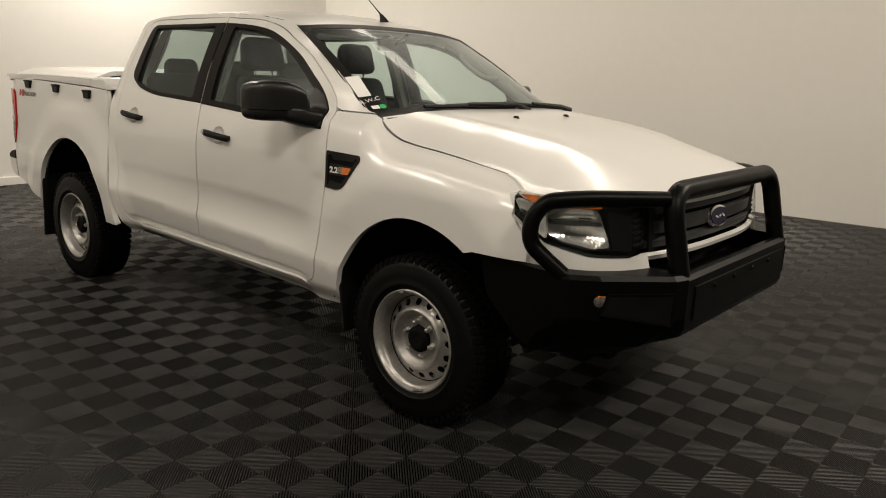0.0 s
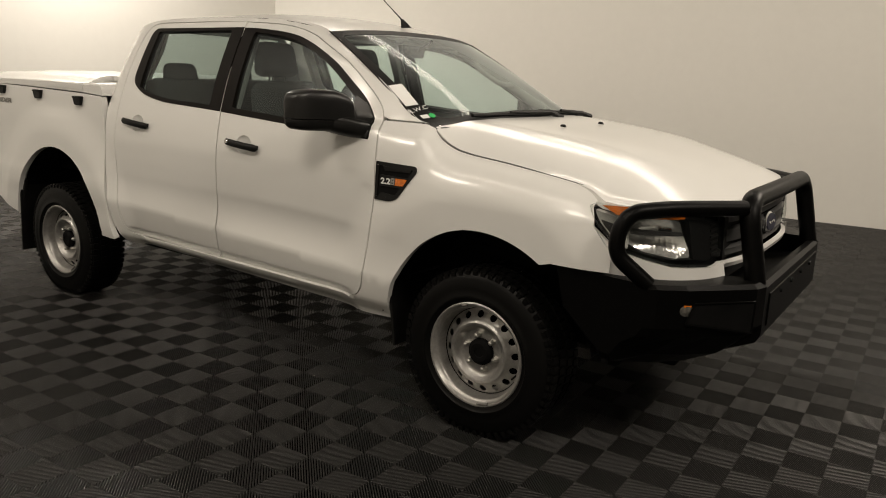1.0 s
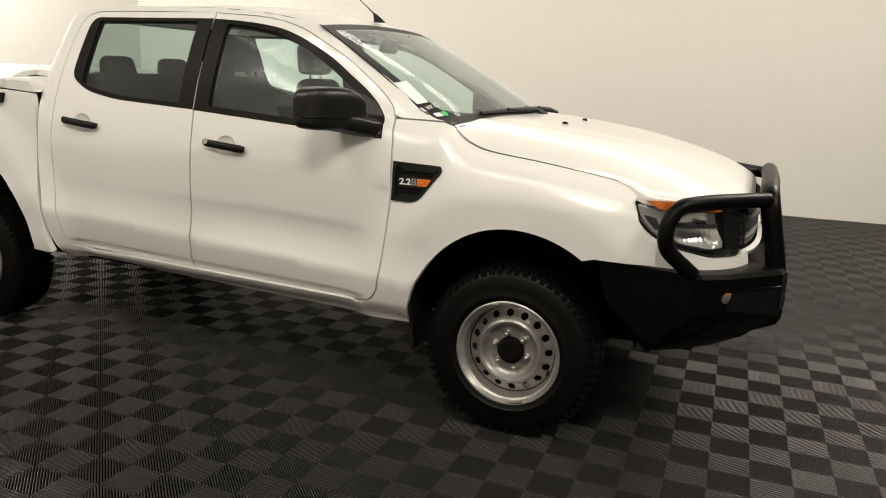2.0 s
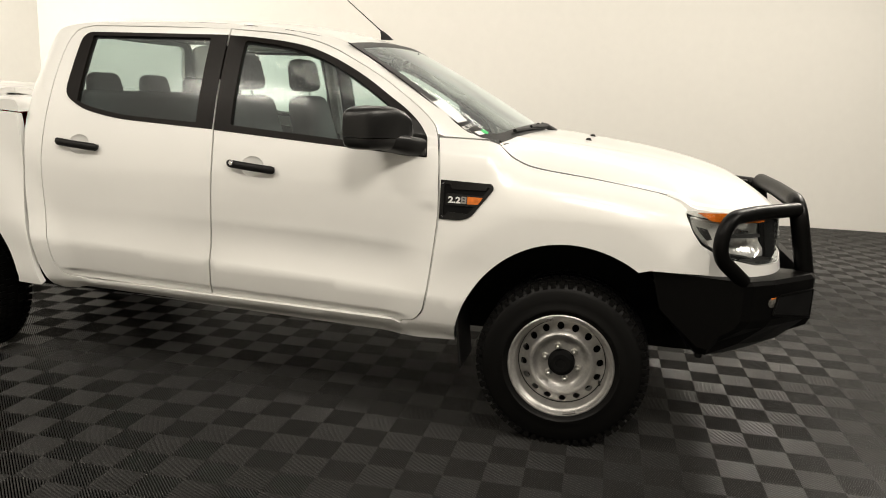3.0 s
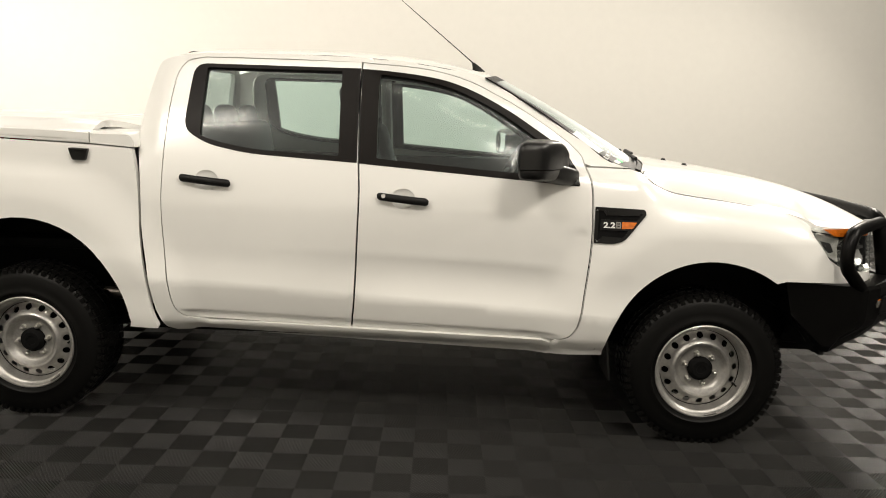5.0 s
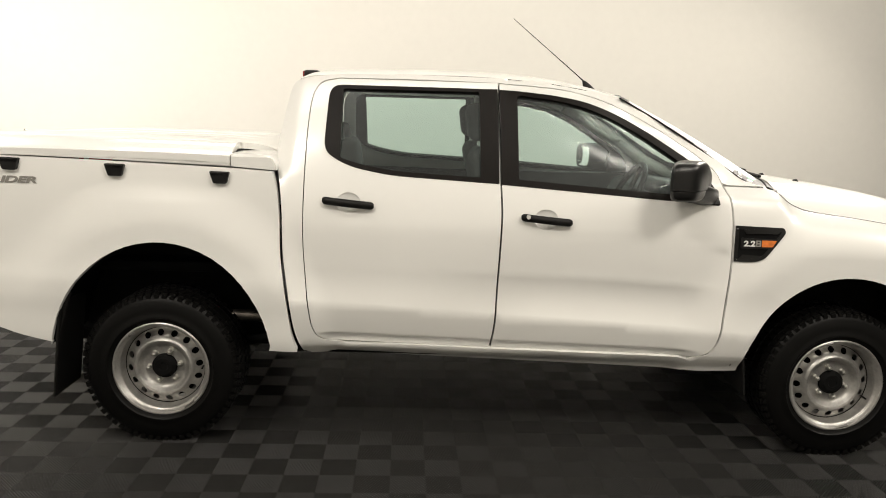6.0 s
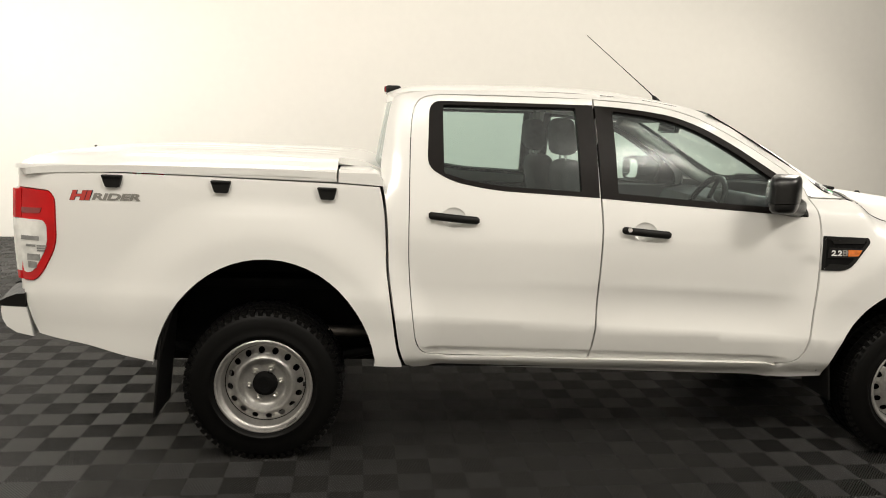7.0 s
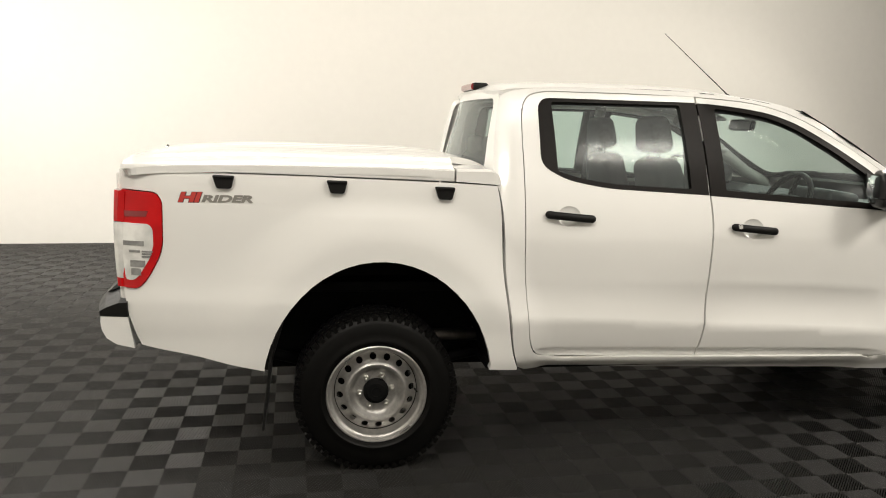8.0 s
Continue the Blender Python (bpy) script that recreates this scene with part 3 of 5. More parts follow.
def make_handle(door, side, at, lock):
    x, z = at
    rise = -0.085
    y = side * side_y(x, z)
    n = 31
    rings = []
    for i in range(n):
        t = i / (n - 1)
        u = x + (t - 0.5) * 0.236
        h = z + (t - 0.5) * 0.236 * rise
        end = min(1.0, math.sin(math.pi * min(max(t, 0.006), 0.994)) * 7.0)
        hz, hy = 0.0178 * end ** 0.35, 0.013 * end ** 0.5
        stand = side_y(u, h) + 0.028 - 0.010 * (2 * t - 1) ** 2
        rings.append([(u, side * (stand + hy * math.sin(a)), h + hz * math.cos(a)) for a in np.linspace(0, 2 * math.pi, 13)[:-1]])
    ob = part("handle", loft(rings), M_BLACK, door, "black plastic pull handle", True)
    for t in (0.1, 0.9):
        u, h = x + (t - 0.5) * 0.236, z + (t - 0.5) * 0.236 * rise
        part("handle_mount", rbox((0.03, 0.03, 0.022), (u, side * (side_y(u, h) + 0.008), h), 0.004), M_BLACK, door)
    # finger scoop: a shallow dish behind the grip
    def scoop(u, v):
        r = math.hypot((u - x) / 0.0565, (v - z) / 0.0465)
        return (u, side * (side_y(u, v) - 0.015 * max(0, 1 - r * r) ** 0.8), v)
    ell = scoop_outline(x, z)
    panel("handle_recess", ell, scoop, M_PAINT, door, (0, side, 0), [], 0.012, 0.002, "shallow white finger recess")
    if lock:
        u, h = x - 0.087, z + 0.0135
        bm = lathe([(0.0001, -0.003), (0.009, -0.003), (0.011, 0.0), (0.011, 0.01)], 16)
        ob = part("key_lock", bm, M_CHROME, door, "round metal key lock", True)
        ob.matrix_basis = pose(u, side * (side_y(u, h) + 0.041), h, 0, 0, 0 if side < 0 else 180)


def build_sides():
    for side in (-1, 1):
        out = (0, side, 0.15)
        fn = on_side(side)
        def sill(u, v, s=side):
            d = 0.520 - 0.022 * (u - 0.8) - v
            out_ = 0.016 * smooth01(d / 0.010) + 0.006 * smooth01((d - 0.012) / 0.02) - 0.030 * smooth01((d - 0.045) / 0.05)
            return (u, s * (side_y(u, v) + out_ * smooth01((u - 0.72) / 0.16) * smooth01((2.58 - u) / 0.20)), v)
        panel("cab_side", CAB_SIDE, sill, M_PAINT, truck, out, [grow(cab_hole(), 0.0025)], 0.03, 0.035, "white cab side with roof rail and sill", 0.0, CREASES)
        make_door(side, REAR_DOOR, REAR_WINDOW, REAR_GLASS, (0.868, 1.168), False)
        make_door(side, FRONT_DOOR, FRONT_WINDOW, FRONT_GLASS, (1.781, 1.118), True)
        panel("front_wing", FENDER, sill, M_PAINT, truck, out, [], 0.03, 0.03, "white front wing with flared arch", 0.0, CREASES[:4])
        panel("bed_side", BEDSIDE, on_side(side, bed_y), M_PAINT, truck, out, [grow(TAIL, 0.003)], 0.03, 0.035, "white cargo bed side with flared arch")


def cab_hole():
    """One outline round both doors."""
    return REAR_EDGE + [(1.2, 0.498), (1.549, 0.490)] + FRONT_EDGE + DOOR_TOP[1:] + [(1.2, 1.737)]


build_sides()

# roof, bonnet, windscreen
ROOF_OUT = cr([(2.14, -0.602), (1.85, -0.604), (1.2, -0.604), (0.80, -0.585), (0.66, -0.555), (0.59, -0.48), (0.565, -0.30), (0.555, 0.0), (0.565, 0.30), (0.59, 0.48), (0.66, 0.555), (0.80, 0.585), (1.2, 0.604), (1.85, 0.604), (2.14, 0.602)], 5) + cr([(2.14, 0.602), (2.20, 0.40), (2.228, 0), (2.20, -0.40), (2.14, -0.602)], 5)[1:-1]
panel("roof", ROOF_OUT, roof_fn, M_PAINT, truck, (0, 0, 1), [], 0.05, 0.02, "white pressed steel roof")
BONNET_SIDE = cr([(2.90, 0.766), (3.10, 0.771), (3.40, 0.774), (3.58, 0.782), (3.68, 0.805), (3.715, 0.832)], 6)
BONNET_NOSE = [(p[0] - 0.010, -p[1] - 0.004) for p in (nose_fn(a * 0.011, 1.045) for a in np.linspace(18, 88, 26))]
BONNET_OUT = ([(x, -y) for x, y in BONNET_SIDE] + [(x, -y) for x, y in BONNET_NOSE] + [(x, y) for x, y in BONNET_NOSE[::-1]] + BONNET_SIDE[::-1]
              + cr([(2.885, 0.755), (2.955, 0.45), (2.985, 0), (2.955, -0.45), (2.885, -0.755)], 5))
panel("bonnet", BONNET_OUT, bonnet_fn, M_PAINT, truck, (0, 0, 1), [], 0.04, 0.03, "white bonnet with raised flanks")
screen = panel("windscreen", [(-0.752, 0.0), (0.752, 0.0), (0.752, 1.0), (-0.752, 1.0)], screen_fn, M_SCREEN, truck, (1, 0, 1), [], 0.08, 0.004, "clear laminated windscreen")
panel("black_border", [(-0.755, 0.0), (0.755, 0.0), (0.755, 1.0), (-0.755, 1.0)], screen_fn, M_BLACK, screen, (1, 0, 1), [round2([(-0.672, 0.105), (0.672, 0.105), (0.706, 0.45), (0.712, 0.945), (-0.712, 0.945), (-0.706, 0.45)], [0.08, 0.08, 0.02, 0.03, 0.03, 0.02])], 0.05, 0.003, "black printed glass border", 0.0012)
panel("cowl", [(-0.742, 0.0), (0.742, 0.0), (0.735, 0.060), (0.0, 0.052), (-0.70, 0.058)], screen_fn, M_BLACK, truck, (1, 0, 1), [], 0.05, 0.012, "black plastic scuttle panel", 0.007)


# ---------------------------------------------------------------- wheels
def tyre_mesh():
    bm = lathe([(0.205, 0.085), (0.212, 0.105), (0.235, 0.118), (0.285, 0.124), (0.325, 0.118), (0.352, 0.104), (0.362, 0.085), (0.362, -0.085), (0.352, -0.104),
                (0.325, -0.118), (0.285, -0.124), (0.262, -0.1235), (0.258, -0.126), (0.248, -0.126), (0.244, -0.121), (0.235, -0.118), (0.216, -0.108), (0.205, -0.085)], 72)
    return bm


def tread_mesh():
    bm = bmesh.new()
    for k in range(60):
        a = 2 * math.pi * k / 60
        for y, w, sh in ((-0.088, 0.036, 0.0), (-0.035, 0.042, 0.5), (0.035, 0.042, 0.0), (0.088, 0.036, 0.5)):
            b = a + sh * 2 * math.pi / 60
            rbox((0.027, w, 0.014), (0.361 * math.cos(b), y, 0.361 * math.sin(b)), 0, turn=(0, 90 - math.degrees(b), 0), bm=bm)
        rbox((0.020, 0.020, 0.017), (0.348 * math.cos(a), -0.103, 0.350 * math.sin(a)), 0, turn=(0, 90 - math.degrees(a), 0), bm=bm)
    return bm


def rim_mesh():
    """A pressed steel wheel, its outer face towards -y."""
    seg, holes = 96, 16
    prof_out = [(0.205, 0.09), (0.190, 0.06), (0.190, -0.03), (0.205, -0.075), (0.213, -0.098), (0.223, -0.104), (0.227, -0.111), (0.2265, -0.117), (0.222, -0.120), (0.216, -0.1185),
                (0.212, -0.112), (0.209, -0.104), (0.2045, -0.100), (0.201, -0.0975), (0.198, -0.090), (0.1965, -0.075), (0.194, -0.066), (0.191, -0.056), (0.188, -0.046)]
    bm = lathe(prof_out, seg)
    # disc with vent holes: angle and radius grid, holes left open
    rows = [(0.189, -0.046), (0.1785, -0.049), (0.172, -0.053), (0.164, -0.058), (0.156, -0.063), (0.150, -0.067), (0.145, -0.074), (0.139, -0.083), (0.131, -0.0875), (0.122, -0.085),
            (0.114, -0.074), (0.106, -0.060), (0.098, -0.055), (0.090, -0.0545), (0.080, -0.0545), (0.050, -0.0545)]
    rings = [[bm.verts.new((r * math.cos(2 * math.pi * k / seg), y, r * math.sin(2 * math.pi * k / seg))) for k in range(seg)] for r, y in rows]
    per = seg // holes
    for j, (a, b) in enumerate(zip(rings, rings[1:])):
        for k in range(seg):
            if (j in (2, 3) and k % per in (1, 2, 3)) or (j in (1, 4) and k % per == 2):
                continue
            bm.faces.new((a[k], a[(k + 1) % seg], b[(k + 1) % seg], b[k]))
    # pull the hole rims round
    for h in range(holes):
        mid = 2 * math.pi * (h * per + 2.5) / seg
        cx, cz = 0.164 * math.cos(mid), 0.164 * math.sin(mid)
        for j in (1, 2, 3, 4, 5):
            for k in range(per + 1):
                v = rings[j][(h * per + k) % seg]
                d = Vector((v.co.x - cx, 0, v.co.z - cz))
                near = [f for f in v.link_faces]
                if len(near) < 4 and 0.003 < d.length < 0.03:
                    along = Vector((-math.sin(mid), 0, math.cos(mid)))
                    across = Vector((math.cos(mid), 0, math.sin(mid)))
                    t = math.atan2(d.dot(across), d.dot(along))
                    p = along * (0.0150 * math.cos(t)) + across * (0.0150 * math.sin(t))
                    v.co.x, v.co.z = cx + p.x, cz + p.z
                    v.co.y += 0.002
    return bm


def make_wheels():
    first = None
    for x, z, spin in ((0.0, 0.358, 4), (3.22, 0.358, 27)):
        for side in (-1, 1):
            m = pose(x, side * 0.782, z, 0, 0, 0 if side < 0 else 180) @ pose(0, 0, 0, 0, spin, 0)
            if first is None:
                first = part("wheel", rim_mesh(), M_STEEL, truck, "silver pressed steel wheel with round vent holes", True)
                part("tyre", tyre_mesh(), M_RUBBER, first, "black all terrain tyre", True)
                tagged(part("tread", tread_mesh(), M_RUBBER, first), "chunky black tread blocks", "", "", "stuff")
                part("brake_drum", lathe([(0.0001, -0.03), (0.165, -0.03), (0.17, 0.0), (0.17, 0.08), (0.0001, 0.08)], 32), M_UNDER, first, "", True)
                part("hub_cap", lathe([(0.0001, -0.080), (0.020, -0.080), (0.022, -0.083), (0.040, -0.083), (0.043, -0.079), (0.050, -0.077), (0.0575, -0.070), (0.0585, -0.050)], 32), M_UNDER, first, "black plastic hub cap", True)
                for k in range(6):
                    a = radians(60 * k + 12)
                    bm = bmesh.new()
                    rings = [[(0.0740 * math.cos(a) + r * math.cos(radians(60 * i)), y, 0.0740 * math.sin(a) + r * math.sin(radians(60 * i))) for i in range(6)]
                             for r, y in ((0.0165, -0.0548), (0.0160, -0.058), (0.0125, -0.060), (0.0125, -0.072), (0.0105, -0.079), (0.006, -0.083), (0.002, -0.084))]
                    part("wheel_nut", loft(rings, bm), M_NUT, first, "", True)
                part("rim_joint", tube([(0.1885 * math.cos(a), -0.0475, 0.1885 * math.sin(a)) for a in np.linspace(0, 2 * math.pi, 73)], 0.0026, 6), M_UNDER, first, "dark joint between rim and disc", True)
                part("valve", tube([(0.180, -0.050, 0.012), (0.184, -0.088, 0.012)], 0.0045, 8), M_BLACK, first, "black rubber valve stem", True)
                for a0, a1 in ((2.25, 2.38), (-0.98, -0.72)):
                    part("balance_weight", tube([(0.2135 * math.cos(a), -0.1165, 0.2135 * math.sin(a)) for a in np.linspace(a0, a1, 6)], 0.006, 6), M_WEIGHT, first, "dull grey clip-on balance weight", True)
                first.matrix_basis = m
            else:
                copy_thing(first, m)


make_wheels()


# ---------------------------------------------------------------- wheel wells, chassis, underside
def arch_liner(side, cx, cz, a, b, inner, start=0.14):
    bm = bmesh.new()
    rows = []
    for y in (side * 0.878, side * inner):
        rows.append([bm.verts.new((cx + a * math.cos(t), y, cz + b * math.sin(t))) for t in np.linspace(start, math.pi - 0.14, 30)])
    for k in range(29):
        bm.faces.new((rows[0][k], rows[0][k + 1], rows[1][k + 1], rows[1][k]))
    bm.faces.new(rows[1])
    part("wheel_arch_liner", bm, M_UNDER, truck, "black plastic arch liner", True)


for sgn in (-1, 1):
    arch_liner(sgn, 0.012, 0.38, 0.525, 0.60, 0.50)
    arch_liner(sgn, 3.22, 0.36, 0.52, 0.545, 0.50, 0.20)
    part("splash_guard", rbox((0.03, 0.40, 0.30), (3.775, sgn * 0.66, 0.60), 0.008), M_UNDER, truck)
    part("chassis_rail", rbox((4.55, 0.07, 0.16), (1.65, sgn * 0.43, 0.435), 0.01), M_UNDER, truck)
    part("leaf_spring", tube(fillet([(-0.72, sgn * 0.50, 0.50), (0.0, sgn * 0.50, 0.32), (0.66, sgn * 0.50, 0.46)], 0.4), 0.028, 8), M_UNDER, truck)
    part("mud_flap", rbox((0.012, 0.27, 0.46), (-0.475, sgn * 0.775, 0.44), 0.004, turn=(0, 6, 0)), M_BLACK, truck, "black rubber mud flap")
    part("mud_flap", rbox((0.012, 0.24, 0.30), (2.765, sgn * 0.77, 0.44), 0.004, turn=(0, -7, 0)), M_BLACK, truck, "black rubber mud flap")
    part("arch_flap", rbox((0.03, 0.02, 0.24), (-0.452, sgn * 0.885, 0.60), 0.006, turn=(0, 16, 0)), M_BLACK, truck)
part("floor_pan", rbox((2.2, 1.60, 0.05), (1.62, 0, 0.455), 0.01), M_UNDER, truck)
part("bed_floor", rbox((1.62, 1.3, 0.05), (-0.27, 0, 0.80), 0.01), M_UNDER, truck)
part("rear_axle", tube([(0, -0.74, 0.358), (0, 0.74, 0.358)], 0.045, 12), M_UNDER, truck, "", True)
part("front_axle", tube([(3.22, -0.74, 0.358), (3.22, 0.74, 0.358)], 0.035, 12), M_UNDER, truck, "", True)
part("differential", lathe([(0.0001, -0.12), (0.10, -0.1), (0.14, 0), (0.10, 0.1), (0.0001, 0.12)], 20), M_UNDER, truck, "", True).matrix_basis = pose(0, 0, 0.36)
part("drive_shaft", tube([(0, 0, 0.38), (2.2, 0, 0.45)], 0.035, 10), M_UNDER, truck, "", True)
part("engine_sump", rbox((0.9, 0.6, 0.35), (3.1, 0, 0.55), 0.05), M_UNDER, truck)
part("transfer_case", rbox((0.7, 0.4, 0.28), (2.1, 0, 0.48), 0.05), M_UNDER, truck)
part("exhaust_pipe", tube(fillet([(2.4, -0.33, 0.44), (0.95, -0.36, 0.44), (0.62, -0.55, 0.535), (0.10, -0.60, 0.545)], 0.15), 0.032, 10), M_GREYMETAL, truck, "dull steel exhaust pipe", True)
part("fuel_tank", rbox((1.35, 0.42, 0.24), (1.05, 0.30, 0.43), 0.04), M_UNDER, truck)
part("engine_bay_wall", rbox((1.2, 0.96, 0.30), (3.35, 0, 0.86), 0.03), M_UNDER, truck)


# ---------------------------------------------------------------- cargo bed: lid, latches, tail lamps, bumper
LIDZ = spline([(-1.10, 1.368), (-1.07, 1.395), (-1.02, 1.413), (-0.90, 1.424), (-0.5, 1.434), (0.0, 1.433), (0.36, 1.424), (0.44, 1.412), (0.52, 1.38), (0.58, 1.345)])


def lid_fn(u, v):
    t = min(abs(v) / 0.868, 1.0)
    z = LIDZ(u) - (0.012 * t ** 2 + 0.050 * smooth01((abs(v) - 0.70) / 0.168) ** 1.3)
    for c in (0.16, 0.34, 0.52):
        z += 0.006 * math.exp(-((abs(v) - c) / 0.035) ** 4) * smooth01((u + 0.85) / 0.2) * smooth01((0.40 - u) / 0.2)
    return (u, v, z)


LID_OUT = round2([(-1.095, -0.60), (-1.06, -0.868), (0.33, -0.868), (0.33, -0.66), (0.575, -0.60), (0.575, 0.60), (0.33, 0.66), (0.33, 0.868), (-1.06, 0.868), (-1.095, 0.60)],
                 [0.2, 0.06, 0.005, 0.02, 0.08, 0.08, 0.02, 0.005, 0.06, 0.2])
lid = panel("bed_lid", LID_OUT, lid_fn, M_PAINT, truck, (0, 0, 1), [], 0.035, 0.03, "white moulded hard bed cover")
part("lid_bolt", lathe([(0.0001, -0.012), (0.005, -0.012), (0.012, -0.005), (0.014, 0.0)], 12), M_CHROME, lid, "", True).matrix_basis = pose(-1.03, 0, 1.410, -90, 0, 0)
for sgn in (-1, 1):
    def lid_side(u, v, s=sgn):
        return (u, s * (0.8675 - 0.006 * ((v - 1.34) / 0.03) ** 2), v)
    panel("lid_lip", [(-1.062, 1.349), (-0.30, 1.335), (0.33, 1.318), (0.33, 1.372), (-0.3, 1.378), (-1.062, 1.368)], lid_side, M_PAINT, lid, (0, sgn, 0), [], 0.04, 0.02)

    bm = bmesh.new()
    ring = lambda x: [(x, sgn * 0.869, 1.318 - 0.06 * (x - 0.335)), (x, sgn * 0.869, 1.362), (x, sgn * 0.858, 1.374), (x, sgn * 0.62, 1.382), (x, sgn * 0.002, 1.392), (x, sgn * 0.002, 1.31)]
    loft([ring(0.338), ring(0.478), [(x, y, min(z, 1.372)) for x, y, z in ring(0.500)], [(x, y, min(z, 1.358)) for x, y, z in ring(0.522)], [(x, y, min(z, 1.328)) for x, y, z in ring(0.540)]], bm)
    part("lid_corner", bm, M_PAINT, lid, "white fixed corner moulding of the bed cover", True)
    for x, z in ((-0.652, 1.302), (-0.182, 1.288), (0.288, 1.268)):
        poly = round2([(x - 0.046, z + 0.027), (x + 0.044, z + 0.025), (x + 0.030, z - 0.029), (x - 0.028, z - 0.028)], 0.008, 3)
        y = sgn * bed_y(x, z)
        latch = part("lid_latch", prism(poly, y - sgn * 0.004, y + sgn * 0.020), M_BLACK, truck, "small black plastic bed cover latch")
        part("latch_lip", rbox((0.075, 0.012, 0.010), (x, y + sgn * 0.022, z + 0.020), 0.003), M_BLACK, latch)

    # tail lamp
    def tail_fn(u, v, s=sgn):
        return (u, s * (bed_y(u, v) + 0.010), v)
    lampo = panel("tail_lamp", grow(TAIL, -0.001), tail_fn, M_RED, truck, (0, sgn, 0), [], 0.02, 0.04, "red and clear tail lamp")
    clear = round2([(-1.068, 1.125), (-0.955, 1.122), (-0.938, 1.10), (-0.938, 1.03), (-0.955, 0.975), (-0.998, 0.905), (-1.020, 0.884), (-1.056, 0.884), (-1.070, 1.0)], 0.012, 3)
    panel("clear_lens", clear, tail_fn, M_CLEARLAMP, lampo, (0, sgn, 0), [], 0.02, 0.004, "clear reversing and indicator lens", 0.003)
    for x0, x1, z0, z1 in ((-1.062, -0.975, 1.030, 1.049), (-1.038, -0.992, 1.001, 1.011), (-0.984, -0.940, 1.003, 1.010), (-0.984, -0.944, 0.992, 0.999), (-0.984, -0.950, 0.981, 0.988), (-1.033, -0.972, 0.940, 0.968), (-1.030, -0.990, 0.905, 0.934)):
        panel("lens_divider", [(x0, z0), (x1, z0), (x1, z1), (x0, z1)], tail_fn, M_LENSGREY, lampo, (0, sgn, 0), [], 0.02, 0.003, "", 0.006)
    for nm, z0, z1, m_ in (("red_wrap", 1.127, 1.256, M_RED), ("clear_wrap", 0.888, 1.124, M_CLEARLAMP), ("red_wrap", 0.85, 0.885, M_RED)):
        rings = [[(x - 0.010 * math.sin((z - 0.84) / 0.43 * math.pi), sgn * y, z) for x, y in ((-1.050, 0.846), (-1.078, 0.840), (-1.096, 0.824), (-1.104, 0.795), (-1.104, 0.72), (-1.050, 0.72))] for z in np.linspace(z0, z1, 6)]
        part(nm, loft(rings), m_, lampo, "", False)
    panel("lens_recess", [(-1.055, 1.150), (-0.965, 1.152), (-0.955, 1.176), (-1.055, 1.174)], tail_fn, M_DARKRED, lampo, (0, sgn, 0), [], 0.02, 0.003, "", 0.003)

# flank lettering
def flank_word(text, x, size, material, stretch, parent, bold, proud):
    c = bpy.data.curves.new("flank_text", "FONT")
    c.body, c.size, c.extrude, c.shear, c.offset = text, size, 0.0003, 0.22, bold
    c.materials.append(material)
    ob = new("flank_text", c)
    ob.parent = parent
    ob.matrix_basis = pose(x, -(bed_y(x, 1.23) + proud), 1.2165, 89, 0, -0.4) @ Matrix.Diagonal((stretch, 1, 1, 1))
    return ob


first_word = flank_word("HI", -0.838, 0.054, M_DECALRED, 1.62, truck, 0.0030, 0.0020)
first_word["label"] = "slanted red and grey flank lettering"
shade = flank_word("HI", -0.837, 0.054, M_BADGE, 1.62, first_word, 0.0044, 0.0012)
rider = flank_word("RIDER", -0.745, 0.040, M_DECALGREY, 1.90, first_word, 0.0018, 0.0026)
for ob in (shade, rider):
    ob.matrix_basis = first_word.matrix_basis.inverted() @ ob.matrix_basis

# tailgate and rear bumper
part("tailgate", rbox((0.04, 1.50, 0.62), (-1.088, 0, 1.02), 0.015, 3), M_PAINT, truck, "white tailgate", True)
part("tailgate_handle", rbox((0.02, 0.22, 0.06), (-1.112, 0, 1.17), 0.008), M_BLACK, truck)
for sgn in (-1, 1):
    part("bed_corner", tube([(-1.068, sgn * 0.79, 0.66), (-1.073, sgn * 0.79, 1.0), (-1.055, sgn * 0.79, 1.34)], 0.027, 12), M_PAINT, truck, "", True)


def bumper_ring(y):
    xb = -1.235 + 0.07 * (abs(y) / 0.86) ** 4
    return [(-1.030, y, 0.586), (xb + 0.062, y, 0.604), (xb + 0.022, y, 0.632), (xb + 0.004, y, 0.668), (xb, y, 0.705), (xb + 0.003, y, 0.727), (-1.055, y, 0.722)]


def pad_ring(y):
    xb = -1.238 + 0.07 * (abs(y) / 0.86) ** 4
    k = 1 - 0.55 * smooth01((abs(y) - 0.70) / 0.16)
    return [(-1.055, y, 0.7235), (xb + 0.002, y, 0.7285), (xb, y, 0.750), (xb + 0.030, y, 0.752 + 0.032 * k), (-1.092, y, 0.752 + 0.070 * k), (-1.055, y, 0.752 + 0.074 * k)]


part("rear_bumper", loft([bumper_ring(y) for y in np.linspace(-0.862, 0.862, 25)]), M_PAINT, truck, "white painted rear bumper")
part("bumper_step", loft([pad_ring(y) for y in np.linspace(-0.864, 0.864, 25)]), M_BLACK, truck, "black ribbed bumper step pad")
for k in range(9):
    part("step_rib", rbox((0.005, 1.40, 0.006), (-1.166 + k * 0.0085, 0, 0.797 + k * 0.0033), 0), M_UNDER, truck)

# cab back wall, rear window, high brake lamp
def back_fn(u, v):
    return (0.555 + 0.07 * smooth01((v - 1.3) / 0.5) - 0.048 * (1 - (abs(u) / 0.7) ** 2) - 0.02, u * (1 - 0.30 * smooth01((v - 1.2) / 0.52)), v)


